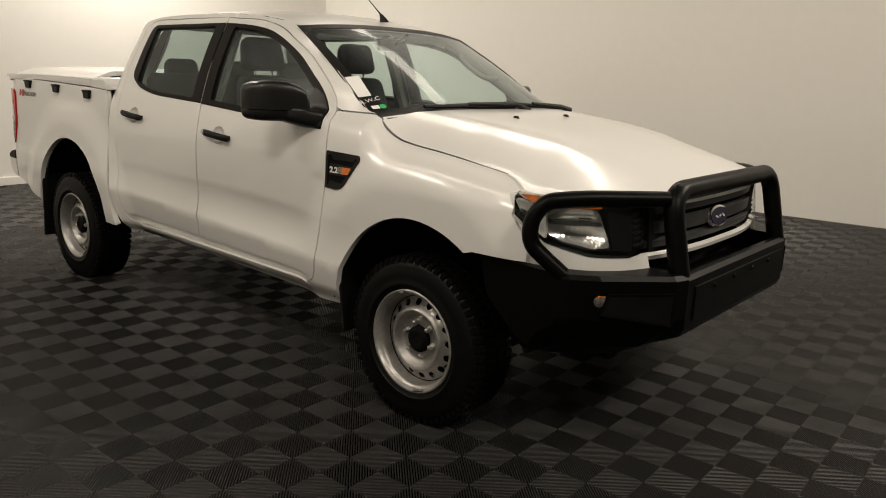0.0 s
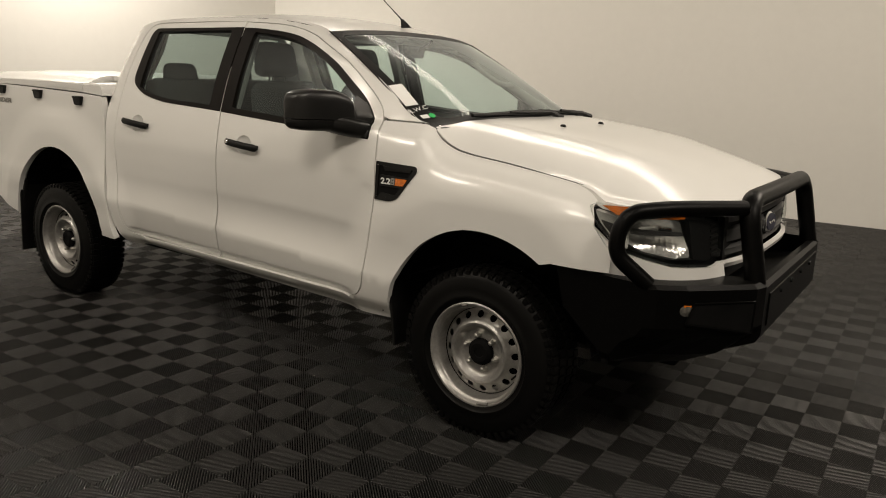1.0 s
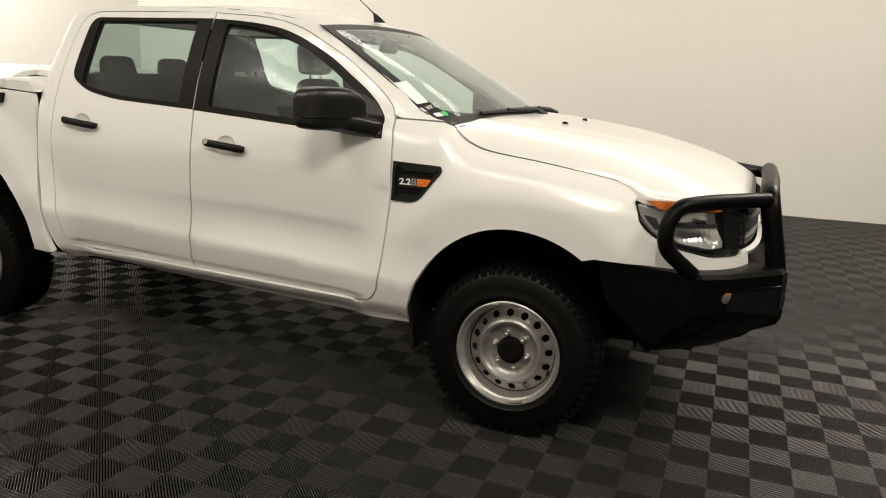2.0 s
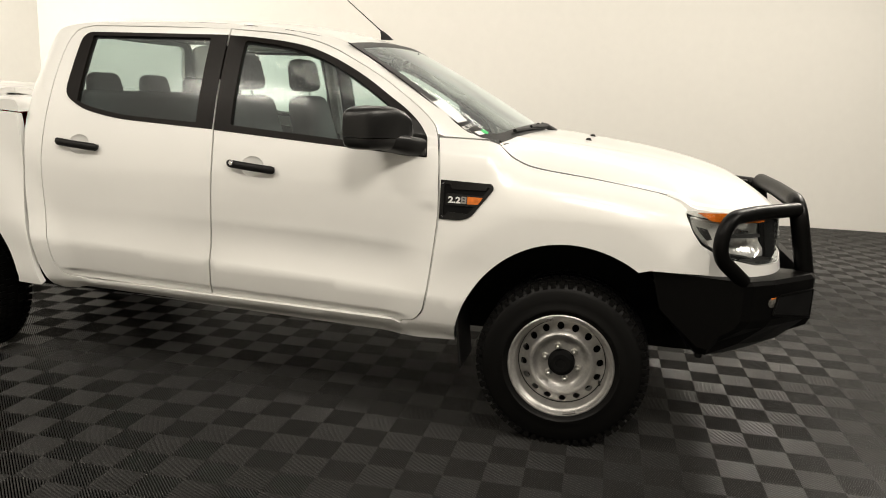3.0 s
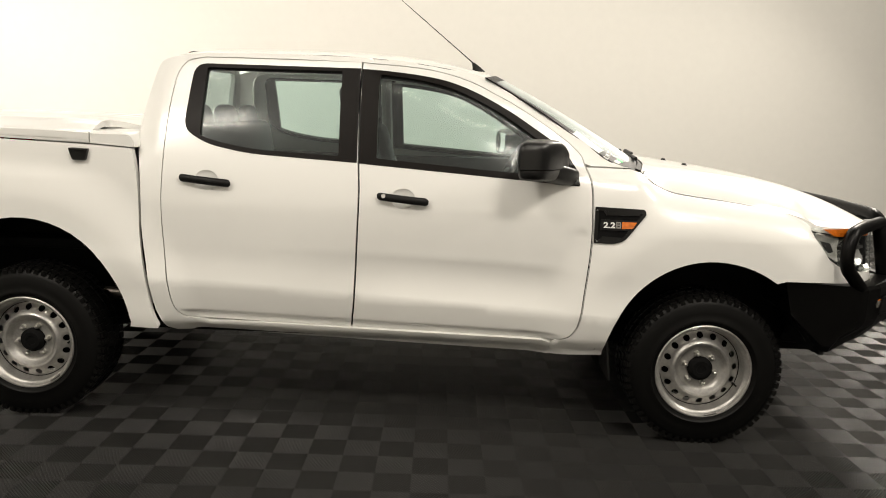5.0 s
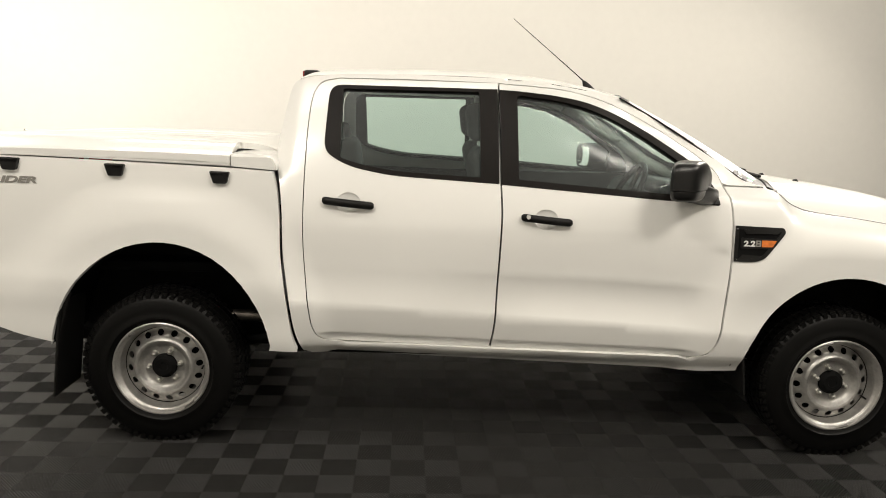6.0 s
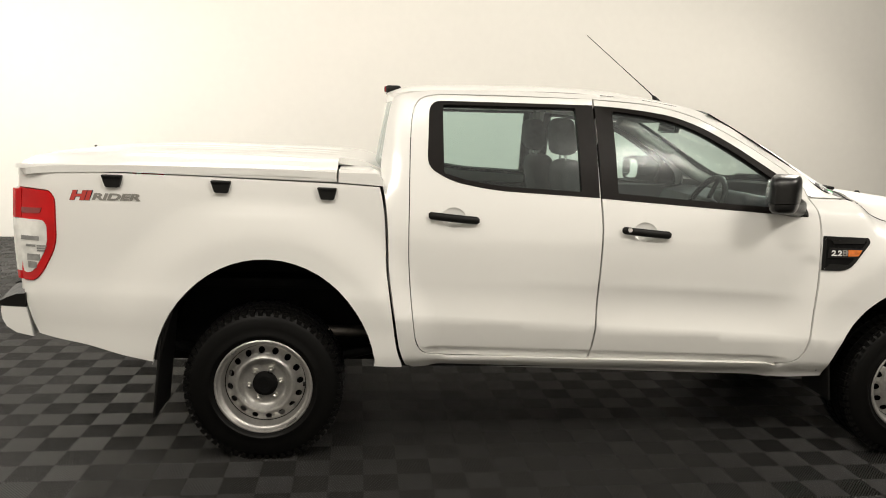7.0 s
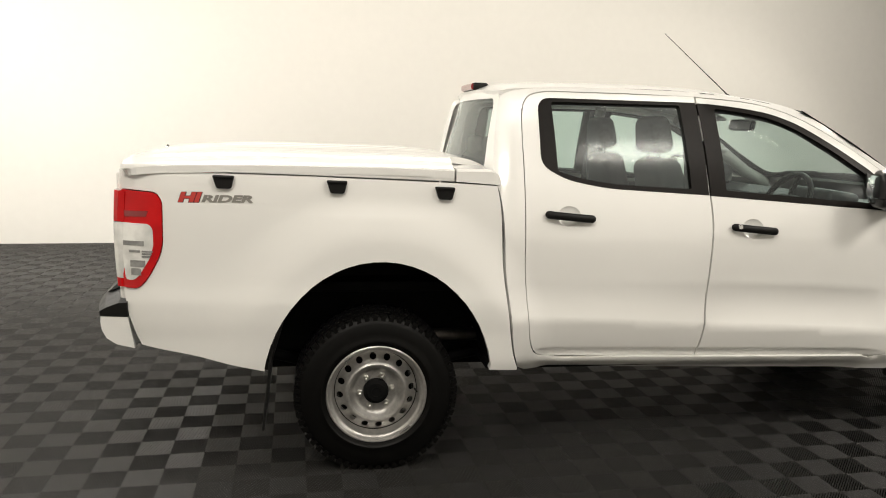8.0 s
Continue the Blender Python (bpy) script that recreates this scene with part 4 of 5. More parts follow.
rear_hole = round2([(-0.62, 1.36), (0.62, 1.36), (0.66, 1.70), (-0.66, 1.70)], 0.05)
panel("cab_back", round2([(-0.80, 0.55), (0.80, 0.55), (0.78, 1.3), (0.76, 1.735), (-0.76, 1.735), (-0.78, 1.3)], [0.02, 0.02, 0.02, 0.12, 0.12, 0.02]), back_fn, M_PAINT, truck, (-1, 0, 0), [rear_hole], 0.05, 0.03, "white cab rear wall")
panel("rear_window", grow(rear_hole, 0.004), back_fn, M_REARGLASS, truck, (-1, 0, 0), [], 0.08, 0.004, "tinted rear window", -0.006)
brake = part("high_brake_lamp", rbox((0.085, 0.30, 0.042), (0.590, 0, 1.770), 0.015, 3), M_BLACK, truck, "black high level brake lamp housing", True)
part("brake_lens", rbox((0.040, 0.285, 0.033), (0.560, 0, 1.770), 0.008), M_DARKRED, brake, "dark red lens")

# aerial
mast = part("aerial", loft([[(2.12 + 0.036 * math.cos(a), 0.016 * math.sin(a), 1.744) for a in np.linspace(0, 2 * math.pi, 17)[:-1]],
                             [(2.105 + 0.022 * math.cos(a), 0.011 * math.sin(a), 1.768) for a in np.linspace(0, 2 * math.pi, 17)[:-1]],
                             [(2.088 + 0.009 * math.cos(a), 0.007 * math.sin(a), 1.79) for a in np.linspace(0, 2 * math.pi, 17)[:-1]]]), M_BLACK, truck, "black aerial foot on the roof", True)
part("aerial_rod", tube([(2.09, 0, 1.785), (2.05, 0, 1.818), (1.68, 0.01, 2.112)], 0.003, 8, radii=[0.0045, 0.003, 0.0018]), M_BLACK, mast, "thin whip aerial", True)

# bonnet gaps, roof gutters and A pillar seals
for sgn in (-1, 1):
    gap = [(x, sgn * (side_y(x, EDGE(x) - 0.001) + 0.001), EDGE(x) + 0.0015) for x in np.linspace(2.90, 3.69, 40)]
    part("bonnet_gap", tube(gap, 0.0012, 6), M_UNDER, truck, "dark gap along the bonnet", True)
    pts = [(x, sgn * (0.598 - 0.02 * smooth01((1.0 - x) / 0.2)), ROOFZ(x) - 0.050) for x in np.linspace(0.80, 2.12, 24)]
    part("roof_gutter", tube(pts, 0.0032, 6), M_TRIM, truck, "", True)
    pts = [tuple(screen_fn(sgn * 0.757, v) + Vector((0, sgn * 0.002, 0.002))) for v in np.linspace(0, 1, 14)]
    part("screen_seal", tube(pts, 0.0032, 6), M_TRIM, truck, "", True)


# ---------------------------------------------------------------- door mirrors
def superellipse(cx, cz, a, b, n, k, y):
    return [(cx + a * math.copysign(abs(math.cos(t)) ** (2 / n), math.cos(t)), y, cz + b * math.copysign(abs(math.sin(t)) ** (2 / n), math.sin(t))) for t in np.linspace(0, 2 * math.pi, k + 1)[:-1]]


for sgn in (-1, 1):
    shell = ((0.868, 2.492, 0.036, 1.290, 0.040), (0.884, 2.466, 0.062, 1.305, 0.070), (0.902, 2.440, 0.074, 1.314, 0.085), (0.945, 2.410, 0.080, 1.3235, 0.0905), (0.995, 2.382, 0.077, 1.3245, 0.0905),
             (1.040, 2.357, 0.070, 1.3225, 0.0875), (1.066, 2.343, 0.060, 1.320, 0.080), (1.080, 2.336, 0.046, 1.318, 0.069), (1.086, 2.333, 0.026, 1.317, 0.052))
    split = 1.287
    lower, upper = [], []
    for y, cx, a, cz, b in shell:
        ring = superellipse(cx, cz, a, b, 4.6, 40, sgn * y)
        upper.append([(x, yy, max(z, split)) for x, yy, z in ring])
        lower.append([(cx + (x - cx) * 0.975, yy - sgn * 0.002, min(z, split - 0.0035)) for x, yy, z in ring])
    mir = part("door_mirror", loft(upper), M_MIRRORCASE, truck, "large black plastic door mirror", True)
    part("mirror_base", loft(lower), M_MIRRORCASE, mir, "black lower shell of the mirror", True)
    arm = [superellipse(cx, cz, a, b, 3.2, 24, sgn * y) for y, cx, cz, a, b in ((0.842, 2.532, 1.246, 0.052, 0.040), (0.875, 2.505, 1.250, 0.056, 0.042), (0.915, 2.465, 1.262, 0.060, 0.042), (0.96, 2.420, 1.272, 0.056, 0.036))]
    part("mirror_arm", loft(arm), M_MIRRORCASE, mir, "black mirror arm", True)
    panel("mirror_sail", round2([(2.425, 1.222), (2.586, 1.210), (2.570, 1.285), (2.528, 1.345), (2.438, 1.388)], [0.005, 0.01, 0.03, 0.03, 0.005]), on_side(sgn), M_MIRRORCASE, mir, (0, sgn, 0), [], 0.03, 0.012, "black corner cover", 0.009)
    part("mirror_glass", loft([superellipse(0, 0, 0.075, 0.066, 3.4, 24, -0.002), superellipse(0, 0, 0.075, 0.066, 3.4, 24, 0.002)]), M_MIRROR, mir, "mirror glass").matrix_basis = pose(2.316, sgn * 0.975, 1.322, 0, 0, 90 + 19 * sgn)


# ---------------------------------------------------------------- wing vents with engine mark
VENT = round2([(2.662, 1.118), (2.885, 1.112), (2.893, 1.09), (2.80, 0.968), (2.755, 0.951), (2.662, 0.951)], [0.004, 0.01, 0.012, 0.05, 0.03, 0.004])
for sgn in (-1, 1):
    fn = on_side(sgn)
    vent = panel("wing_vent", VENT, fn, M_BLACK, truck, (0, sgn, 0), [grow(VENT, -0.016)], 0.02, 0.012, "black plastic wing vent with amber marker", 0.006)
    panel("vent_back", grow(VENT, -0.012), fn, M_UNDER, vent, (0, sgn, 0), [], 0.02, 0.004, "", 0.0015)
    panel("marker_lens", [(2.784, 1.053), (2.850, 1.053), (2.832, 1.024), (2.784, 1.022)], fn, M_AMBER, vent, (0, sgn, 0), [], 0.02, 0.008, "amber side marker", 0.009)
    panel("vent_rib", [(2.700, 1.100), (2.866, 1.098), (2.862, 1.084), (2.715, 1.080)], fn, M_BLACK, vent, (0, sgn, 0), [], 0.02, 0.006, "", 0.006)
    panel("vent_rib", [(2.685, 0.966), (2.760, 0.968), (2.785, 0.982), (2.700, 0.984)], fn, M_BLACK, vent, (0, sgn, 0), [], 0.02, 0.006, "", 0.006)
    panel("name_bar", round2([(2.688, 1.062), (2.858, 1.060), (2.826, 1.014), (2.688, 1.012)], 0.006, 3), fn, M_BLACK, vent, (0, sgn, 0), [], 0.02, 0.008, "", 0.007)
    panel("grade_tile", round2([(2.757, 1.023), (2.780, 1.023), (2.780, 1.052), (2.757, 1.052)], 0.004, 3), fn, M_DECALGREY, vent, (0, sgn, 0), [[(2.763, 1.029), (2.774, 1.029), (2.774, 1.034), (2.763, 1.034)], [(2.763, 1.041), (2.774, 1.041), (2.774, 1.046), (2.763, 1.046)]], 0.01, 0.003, "", 0.010)
    curve = bpy.data.curves.new("engine_size_text", "FONT")
    curve.body, curve.size, curve.extrude, curve.align_x, curve.offset = "2.2", 0.036, 0.001, "CENTER", 0.0012
    word = new("engine_size_text", curve)
    word.parent = vent
    word["label"] = "white number 2.2"
    word.data.materials.append(M_WHITEINK)
    word.matrix_basis = pose(2.727, sgn * (side_y(2.727, 1.035) + 0.011), 1.0255, 90, 0, 0 if sgn < 0 else 180) @ Matrix.Diagonal((1.22, 1, 1, 1))


# ---------------------------------------------------------------- nose: head lamps, grille, white bumper lip
def deg(p):
    return [(a * 0.011, z) for a, z in p]


def nose_at(shift):
    def f(u, v):
        p = Vector(nose_fn(u, v))
        c = Vector((NOSE_X, 0, v))
        return p + (c - p).normalized() * shift
    return f


HEAD = [(9.5, 1.050), (14, 1.055), (24, 1.056), (42, 1.052), (55, 1.043), (62, 1.03), (63.5, 1.0), (63.5, 0.90), (58, 0.842), (45, 0.845), (39, 0.847), (27.5, 0.868), (21, 0.884), (15.5, 0.927), (11.5, 0.982)]


def mirrored(poly):
    return [(180 * 0.011 - u, z) for u, z in poly]


for sgn in (-1, 1):
    flip = (lambda p: p) if sgn < 0 else mirrored
    out = (1, sgn * 0.6, 0)
    head = panel("head_lamp", flip(round2(deg(HEAD), 0.015, 3)), nose_at(0.10), M_GRILLE, truck, out, [], 0.025, 0.02, "large clear head lamp with dark bezel")
    panel("lamp_lens", flip(round2(deg(HEAD), 0.015, 3)), nose_at(0.0), M_LENS, head, out, [], 0.025, 0.05, "clear polycarbonate lens", -0.001)
    panel("indicator", flip(deg([(13.0, 1.051), (24, 1.0545), (46, 1.0475), (44, 1.018), (24, 1.014), (17.5, 1.020)])), nose_at(0.005), M_AMBER, head, out, [], 0.01, 0.012, "amber indicator")

    def side_bowl(u, v):
        w = (u if sgn < 0 else 180 * 0.011 - u) / 0.011
        return nose_at(0.012 + 0.035 * max(0.0, 1 - ((w - 16.5) / 6.5) ** 2) * max(0.0, 1 - ((v - 0.96) / 0.07) ** 2))(u, v)
    panel("position_lamp", flip(round2(deg([(11.2, 1.030), (17.0, 1.012), (21.5, 1.008), (21.5, 0.895), (16.4, 0.930), (12.8, 0.982)]), 0.01, 3)), side_bowl, M_CLEARLAMP, head, out, [], 0.01, 0.012, "small bright side reflector")
    panel("position_divider", flip(deg([(13.0, 0.995), (16.6, 0.985), (18.4, 0.945), (16.6, 0.940), (14.2, 0.972)])), nose_at(0.011), M_GRILLE, head, out, [], 0.02, 0.008, "dark divider")

    def bowl(u, v, f=flip):
        w = u if sgn < 0 else 180 * 0.011 - u
        r = math.hypot((w / 0.011 - 35) / 14, (v - 0.94) / 0.08)
        flute = 0.0003 * math.cos(w / 0.011 * 2.6) * (1.0 if v < 0.948 else 0.3)
        return nose_at(0.03 + 0.05 * max(0, 1 - r * r) + flute)(u, v)
    panel("reflector", flip(round2(deg([(22.5, 1.0), (29.5, 1.012), (43, 1.008), (46, 0.95), (48.5, 0.872), (40, 0.868), (28, 0.885), (21.5, 0.915)]), 0.02)), bowl, M_REFLECT, head, out, [], 0.008, 0.01, "chromed reflector bowl")
    bm = lathe([(0.0001, -0.05), (0.012, -0.045), (0.014, 0.0)], 12)
    p = bowl(*flip(deg([(35, 0.965)]))[0])
    part("bulb_shield", bm, M_CHROME, head, "", True).matrix_basis = pose(p[0], p[1], p[2], 0, 0, 90 - 35 * sgn)
    panel("lamp_shelf", flip(deg([(22.5, 0.968), (44, 0.966), (45, 0.952), (22.5, 0.951)])), nose_at(0.026), M_GRILLE, head, out, [], 0.02, 0.02, "dark shelf between the two reflectors")
    panel("lamp_inner", flip(deg([(47, 1.012), (62, 1.01), (62.5, 0.90), (57.5, 0.856), (49.5, 0.866)])), nose_at(0.022), M_UNDER, head, out, [], 0.02, 0.02, "black inner lamp bezel")
    for k in range(6):
        z0 = 0.874 + 0.022 * k
        panel("bezel_tooth", flip(deg([(59.0, z0), (63.0, z0 + 0.006), (63.0, z0 + 0.016), (59.0, z0 + 0.010)])), nose_at(0.016), M_BLACK, head, out, [], 0.02, 0.006)
    # white bumper skin under the lamp
    panel("bumper_skin", flip(deg([(8, 0.90), (10.5, 0.972), (15, 0.920), (21, 0.878), (27.5, 0.862), (39, 0.840), (45, 0.838), (58, 0.835), (65, 0.85), (66, 0.79), (8, 0.775)])), nose_at(0.004), M_PAINT, truck, out, [], 0.03, 0.02, "white front bumper skin")

part("grille", loft([[(4.055, y, z) for y, z in ring_] for ring_ in ([(-0.52, 0.845), (0.52, 0.845), (0.55, 1.02), (-0.55, 1.02)],)] + [[(4.075, y, z) for y, z in [(-0.52, 0.845), (0.52, 0.845), (0.55, 1.02), (-0.55, 1.02)]]]), M_UNDER, truck, "dark grille backing")


def bar_shape(z, h, w, x0):
    return loft([[(x0 - 0.06 * (abs(y) / 0.55) ** 3 + dx, y, z + dz) for dx, dz in ((0.0, -h / 2), (0.022, -h / 2 + 0.006), (0.026, h / 2 - 0.008), (0.006, h / 2))] for y in np.linspace(-w, w, 23)])


for z, h in ((1.000, 0.040), (0.935, 0.062), (0.872, 0.040)):
    part("grille_bar", bar_shape(z, h, 0.53, 4.095), M_GRILLE, truck, "dark grey horizontal grille bar", True)
part("lower_lip", bar_shape(0.828, 0.030, 0.56, 4.118), M_PAINT, truck, "white painted bumper lip below the grille", True)
badge = part("nose_badge", loft([superellipse(0, 0, 0.098, 0.046, 2, 40, 0.0), superellipse(0, 0, 0.098, 0.046, 2, 40, -0.008), superellipse(0, 0, 0.090, 0.040, 2, 40, -0.012)]), M_CHROME, truck, "oval chromed badge with dark centre", True)
badge.matrix_basis = pose(4.118, 0, 0.930, -8, 0, 90)
part("badge_centre", loft([superellipse(0, 0, 0.086, 0.0375, 2, 32, -0.011), superellipse(0, 0, 0.083, 0.035, 2, 32, -0.0150)]), M_BADGE, badge, "dark oval enamel")
for x, w, tilt in ((-0.035, 0.03, 20), (0.0, 0.022, -15), (0.035, 0.03, 25)):
    part("badge_stroke", rbox((w, 0.003, 0.010), (x, -0.0160, 0), 0.001, turn=(0, tilt, 0)), M_CHROME, badge)

# washer jets and wipers
for y in (-0.236, 0.19):
    p = bonnet_fn(3.232, y)
    part("washer_jet", rbox((0.032, 0.022, 0.014), (p[0], p[1], p[2] + 0.004), 0.004, taper=(0.6, 0.6)), M_BLACK, truck, "small black washer jet")
for y0, y1 in ((0.10, -0.52), (0.62, 0.06)):
    a, b = screen_fn(y0, 0.035), screen_fn(y1, 0.075)
    up = Vector((0.5, 0, 0.85)) * 0.022
    wip = part("wiper", tube([tuple(screen_fn(y0 + 0.06, -0.02) + up * 1.4), tuple(a + up * 1.6), tuple(a.lerp(b, 0.55) + up * 1.6)], 0.008, 8, radii=[0.018, 0.013, 0.007]), M_BLACK, truck, "black wiper arm", True)
    part("wiper_blade", tube([tuple(a + up * 0.9), tuple(a.lerp(b, 0.5) + up * 1.05), tuple(b + up * 0.8)], 0.0095, 6), M_BLACK, wip, "", True)

# papers behind the windscreen
note = part("windscreen_note", loft([[tuple(screen_fn(u, v) + Vector((0.006 * k, 0, 0.010 * k))) for u, v in ((-0.752, 0.280), (-0.697, 0.262), (-0.680, 0.434), (-0.748, 0.447))] for k in (0.2, 0.35)]), M_PAPER, None)
tagged(note, "white paper note stuck to the windscreen corner", "paper")
card = [(-0.736, 0.158), (-0.706, 0.146), (-0.704, 0.176), (-0.734, 0.188)]
dot = [(-0.688 + 0.013 * math.cos(a), 0.158 + 0.020 * math.sin(a)) for a in np.linspace(0, 2 * math.pi, 17)[:-1]]
for shape, m_, words in ((card, M_PAPER, "small white card stuck on the windscreen"), (dot, M_GREEN, "round green dot sticker on the windscreen")):
    tagged(part("screen_sticker", loft([[tuple(screen_fn(u, v) + Vector((0.004 * k, 0, 0.006 * k))) for u, v in shape] for k in (0.2, 0.5)]), m_, None), words, "sticker")
curve = bpy.data.curves.new("note_text", "FONT")
curve.body, curve.size, curve.extrude = "R.W.C", 0.036, 0.0005
word = new("note_text", curve)
word.parent = truck
word["label"] = "white handwritten letters R.W.C"
word.data.materials.append(M_WHITEINK)
org, right, upv = screen_fn(-0.766, 0.222), (screen_fn(-0.68, 0.212) - screen_fn(-0.766, 0.222)).normalized(), (screen_fn(-0.766, 0.30) - screen_fn(-0.766, 0.222)).normalized()
nrm = right.cross(upv).normalized()
upv = nrm.cross(right)
word.matrix_basis = Matrix.Translation(org + nrm * 0.006) @ Matrix((right, upv, nrm)).transposed().to_4x4()


# ---------------------------------------------------------------- bull bar
bar = part("bull_bar", loft([[(x, y, z) for x, z in ((4.02, 0.70), (4.175, 0.715), (4.205, 0.782), (4.235, 0.785), (4.250, 0.770), (4.250, 0.585), (4.235, 0.555), (4.10, 0.49), (3.92, 0.445), (3.86, 0.445), (3.86, 0.77))] for y in np.linspace(-0.54, 0.54, 9)]), M_BAR, truck, "satin black steel bull bar")
for sgn in (-1, 1):
    rings = []
    for y, xf, zb in ((0.54, 4.250, 0.445), (0.60, 4.232, 0.44), (0.70, 4.140, 0.44), (0.80, 4.045, 0.45), (0.865, 3.955, 0.47), (0.885, 3.915, 0.50)):
        rings.append([(3.56, sgn * y, 0.806), (xf - 0.015, sgn * y, 0.792), (xf, sgn * y, 0.775), (xf, sgn * y, 0.63), (xf - 0.02, sgn * y, 0.595), (max(xf - 0.12, 3.84), sgn * y, zb + 0.06), (max(xf - 0.24, 3.80), sgn * y, zb), (max(xf - 0.34, 3.76), sgn * y, zb + 0.005), (3.60, sgn * y, 0.65)])
    part("bar_wing", loft(rings), M_BAR, bar, "black steel bumper wing")
    # side loop
    loop = fillet([(3.915, sgn * 0.858, 0.785), (3.807, sgn * 0.918, 0.888), (3.805, sgn * 0.916, 0.975), (3.838, sgn * 0.880, 1.042), (3.935, sgn * 0.770, 1.054), (4.14, sgn * 0.54, 1.054)], 0.085, 7)
    part("side_loop", tube(loop, 0.030, 16), M_BAR, bar, "black side tube", True)
    # fog lamp pocket: its shade put into a flat dark plate, no recess cut
    corners = [Vector((4.042, 0.800, 0.652)), Vector((4.226, 0.606, 0.610)), Vector((4.228, 0.604, 0.730)), Vector((4.062, 0.782, 0.728))]
    def on_wing(p, d, s=sgn):
        return (p.x + 0.73 * d, s * (p.y + 0.683 * d), p.z)
    part("pocket_shade", loft([[on_wing(p, d) for p in corners] for d in (0.0, 0.006)]), M_UNDER, bar, "flat dark plate standing in for the shaded lamp pocket")
    rim = [on_wing(p, 0.006) for p in corners]
    for k in range(4):
        part("pocket_edge", tube([rim[k], rim[(k + 1) % 4]], 0.0055 if k == 0 else 0.004, 8), M_BAR, bar, "", True)
    part("bar_bracket", rbox((0.09, 0.06, 0.035), (4.066, sgn * 0.578, 1.052), 0.008, 2, (0, 0, -sgn * 48)), M_BAR, bar, "small black steel bracket")
    fog = part("fog_lamp", lathe([(0.0001, -0.016), (0.018, -0.014), (0.027, -0.008), (0.029, 0.0), (0.030, 0.02)], 24), M_FOGGLASS, bar, "small round clear lamp", True)
    fog.matrix_basis = pose(4.037, sgn * 0.790, 0.700, 0, 0, 90 + 43 * sgn)
    part("fog_amber", rbox((0.030, 0.006, 0.011), (0, -0.011, 0.016), 0.003), M_AMBER, fog, "amber lens")
hoop = fillet([(4.208, -0.528, 0.775), (4.145, -0.524, 1.079), (4.152, 0.0, 1.082), (4.145, 0.524, 1.079), (4.208, 0.528, 0.775)], 0.10, 8)
part("centre_hoop", tube(hoop, 0.038, 18), M_BAR, bar, "black centre hoop tube", True)
part("front_plate", rbox((0.008, 0.96, 0.13), (4.252, 0, 0.675), 0.003), M_BAR, bar, "flat black centre plate")
for y in (-0.3, -0.1, 0.1, 0.3):
    part("plate_bolt", lathe([(0.0001, -0.008), (0.009, -0.008), (0.010, 0)], 8), M_BAR, bar).matrix_basis = pose(4.257, y, 0.715, 0, 0, 90)
for sgn in (-1, 1):
    part("skid_bracket", rbox((0.25, 0.05, 0.10), (3.86, sgn * 0.5, 0.46), 0.01), M_BAR, bar)


# ---------------------------------------------------------------- cabin
def pad(size, at, turn=(0, 0, 0), bevel=0.05, taper=None):
    return rbox(size, at, bevel, 4, turn, taper)


# grab handle on the far windscreen pillar
part("grab_handle", tube(fillet([(2.19, 0.592, 1.60), (2.25, 0.555, 1.545), (2.40, 0.57, 1.455), (2.47, 0.625, 1.455)], 0.05, 5), 0.016, 10), M_LINER, truck, "pale grey pillar grab handle", True)


def make_seat(y):
    seat = part("seat", pad((0.52, 0.50, 0.16), (1.88, y, 0.92), (0, -6, 0)), M_SEAT, truck, "dark grey cloth front seat", True)
    part("backrest", pad((0.15, 0.50, 0.58), (1.565, y, 1.145), (0, -14, 0), 0.06, (0.9, 0.74)), M_SEAT, seat, "dark grey cloth backrest", True)
    part("headrest", pad((0.115, 0.29, 0.19), (1.475, y, 1.548), (0, -10, 0), 0.045, (0.9, 0.85)), M_SEAT, seat, "dark grey headrest", True)
    for dy in (-0.06, 0.06):
        part("headrest_post", tube([(1.495, y + dy, 1.36), (1.48, y + dy, 1.50)], 0.006, 8), M_CHROME, seat, "", True)


for yy in (-0.37, 0.37):
    make_seat(yy)
bench = part("rear_bench", pad((0.46, 1.36, 0.16), (1.02, 0, 0.95), (0, -6, 0)), M_SEAT, truck, "dark grey cloth rear bench", True)
part("backrest", pad((0.14, 1.36, 0.50), (0.755, 0, 1.17), (0, -10, 0)), M_SEAT, bench, "", True)
for yy in (-0.44, 0.0, 0.44):
    part("headrest", pad((0.09, 0.25, 0.15), (0.70, yy, 1.437), (0, -8, 0), 0.04, (0.9, 0.85)), M_SEAT, bench, "", True)
dash = part("dashboard", loft([[(x, y, z) for x, z in ((2.95, 1.20), (2.62, 1.235), (2.48, 1.20), (2.42, 1.10), (2.46, 0.85), (2.9, 0.8))] for y in np.linspace(-0.74, 0.74, 9)]), M_CABIN, truck, "charcoal plastic dashboard")
part("instrument_hood", pad((0.20, 0.36, 0.08), (2.50, -0.37, 1.235), (0, 8, 0), 0.03), M_CABIN, dash, "", True)
part("centre_stack", pad((0.12, 0.28, 0.36), (2.44, 0, 1.04), (0, 12, 0), 0.03), M_CABIN, dash, "", True)
wheel_m = pose(2.27, -0.37, 1.185, 0, -64, 0)
ring_pts = [(0.185 * math.cos(a), 0.185 * math.sin(a), 0) for a in np.linspace(0, 2 * math.pi, 41)]
steer = part("steering_wheel", tube(ring_pts, 0.016, 10, caps=False), M_BLACK, truck, "black steering wheel", True)
steer.matrix_basis = wheel_m
part("wheel_hub", pad((0.13, 0.17, 0.05), (0, 0, -0.01), (0, 0, 0), 0.02), M_BLACK, steer, "", True)
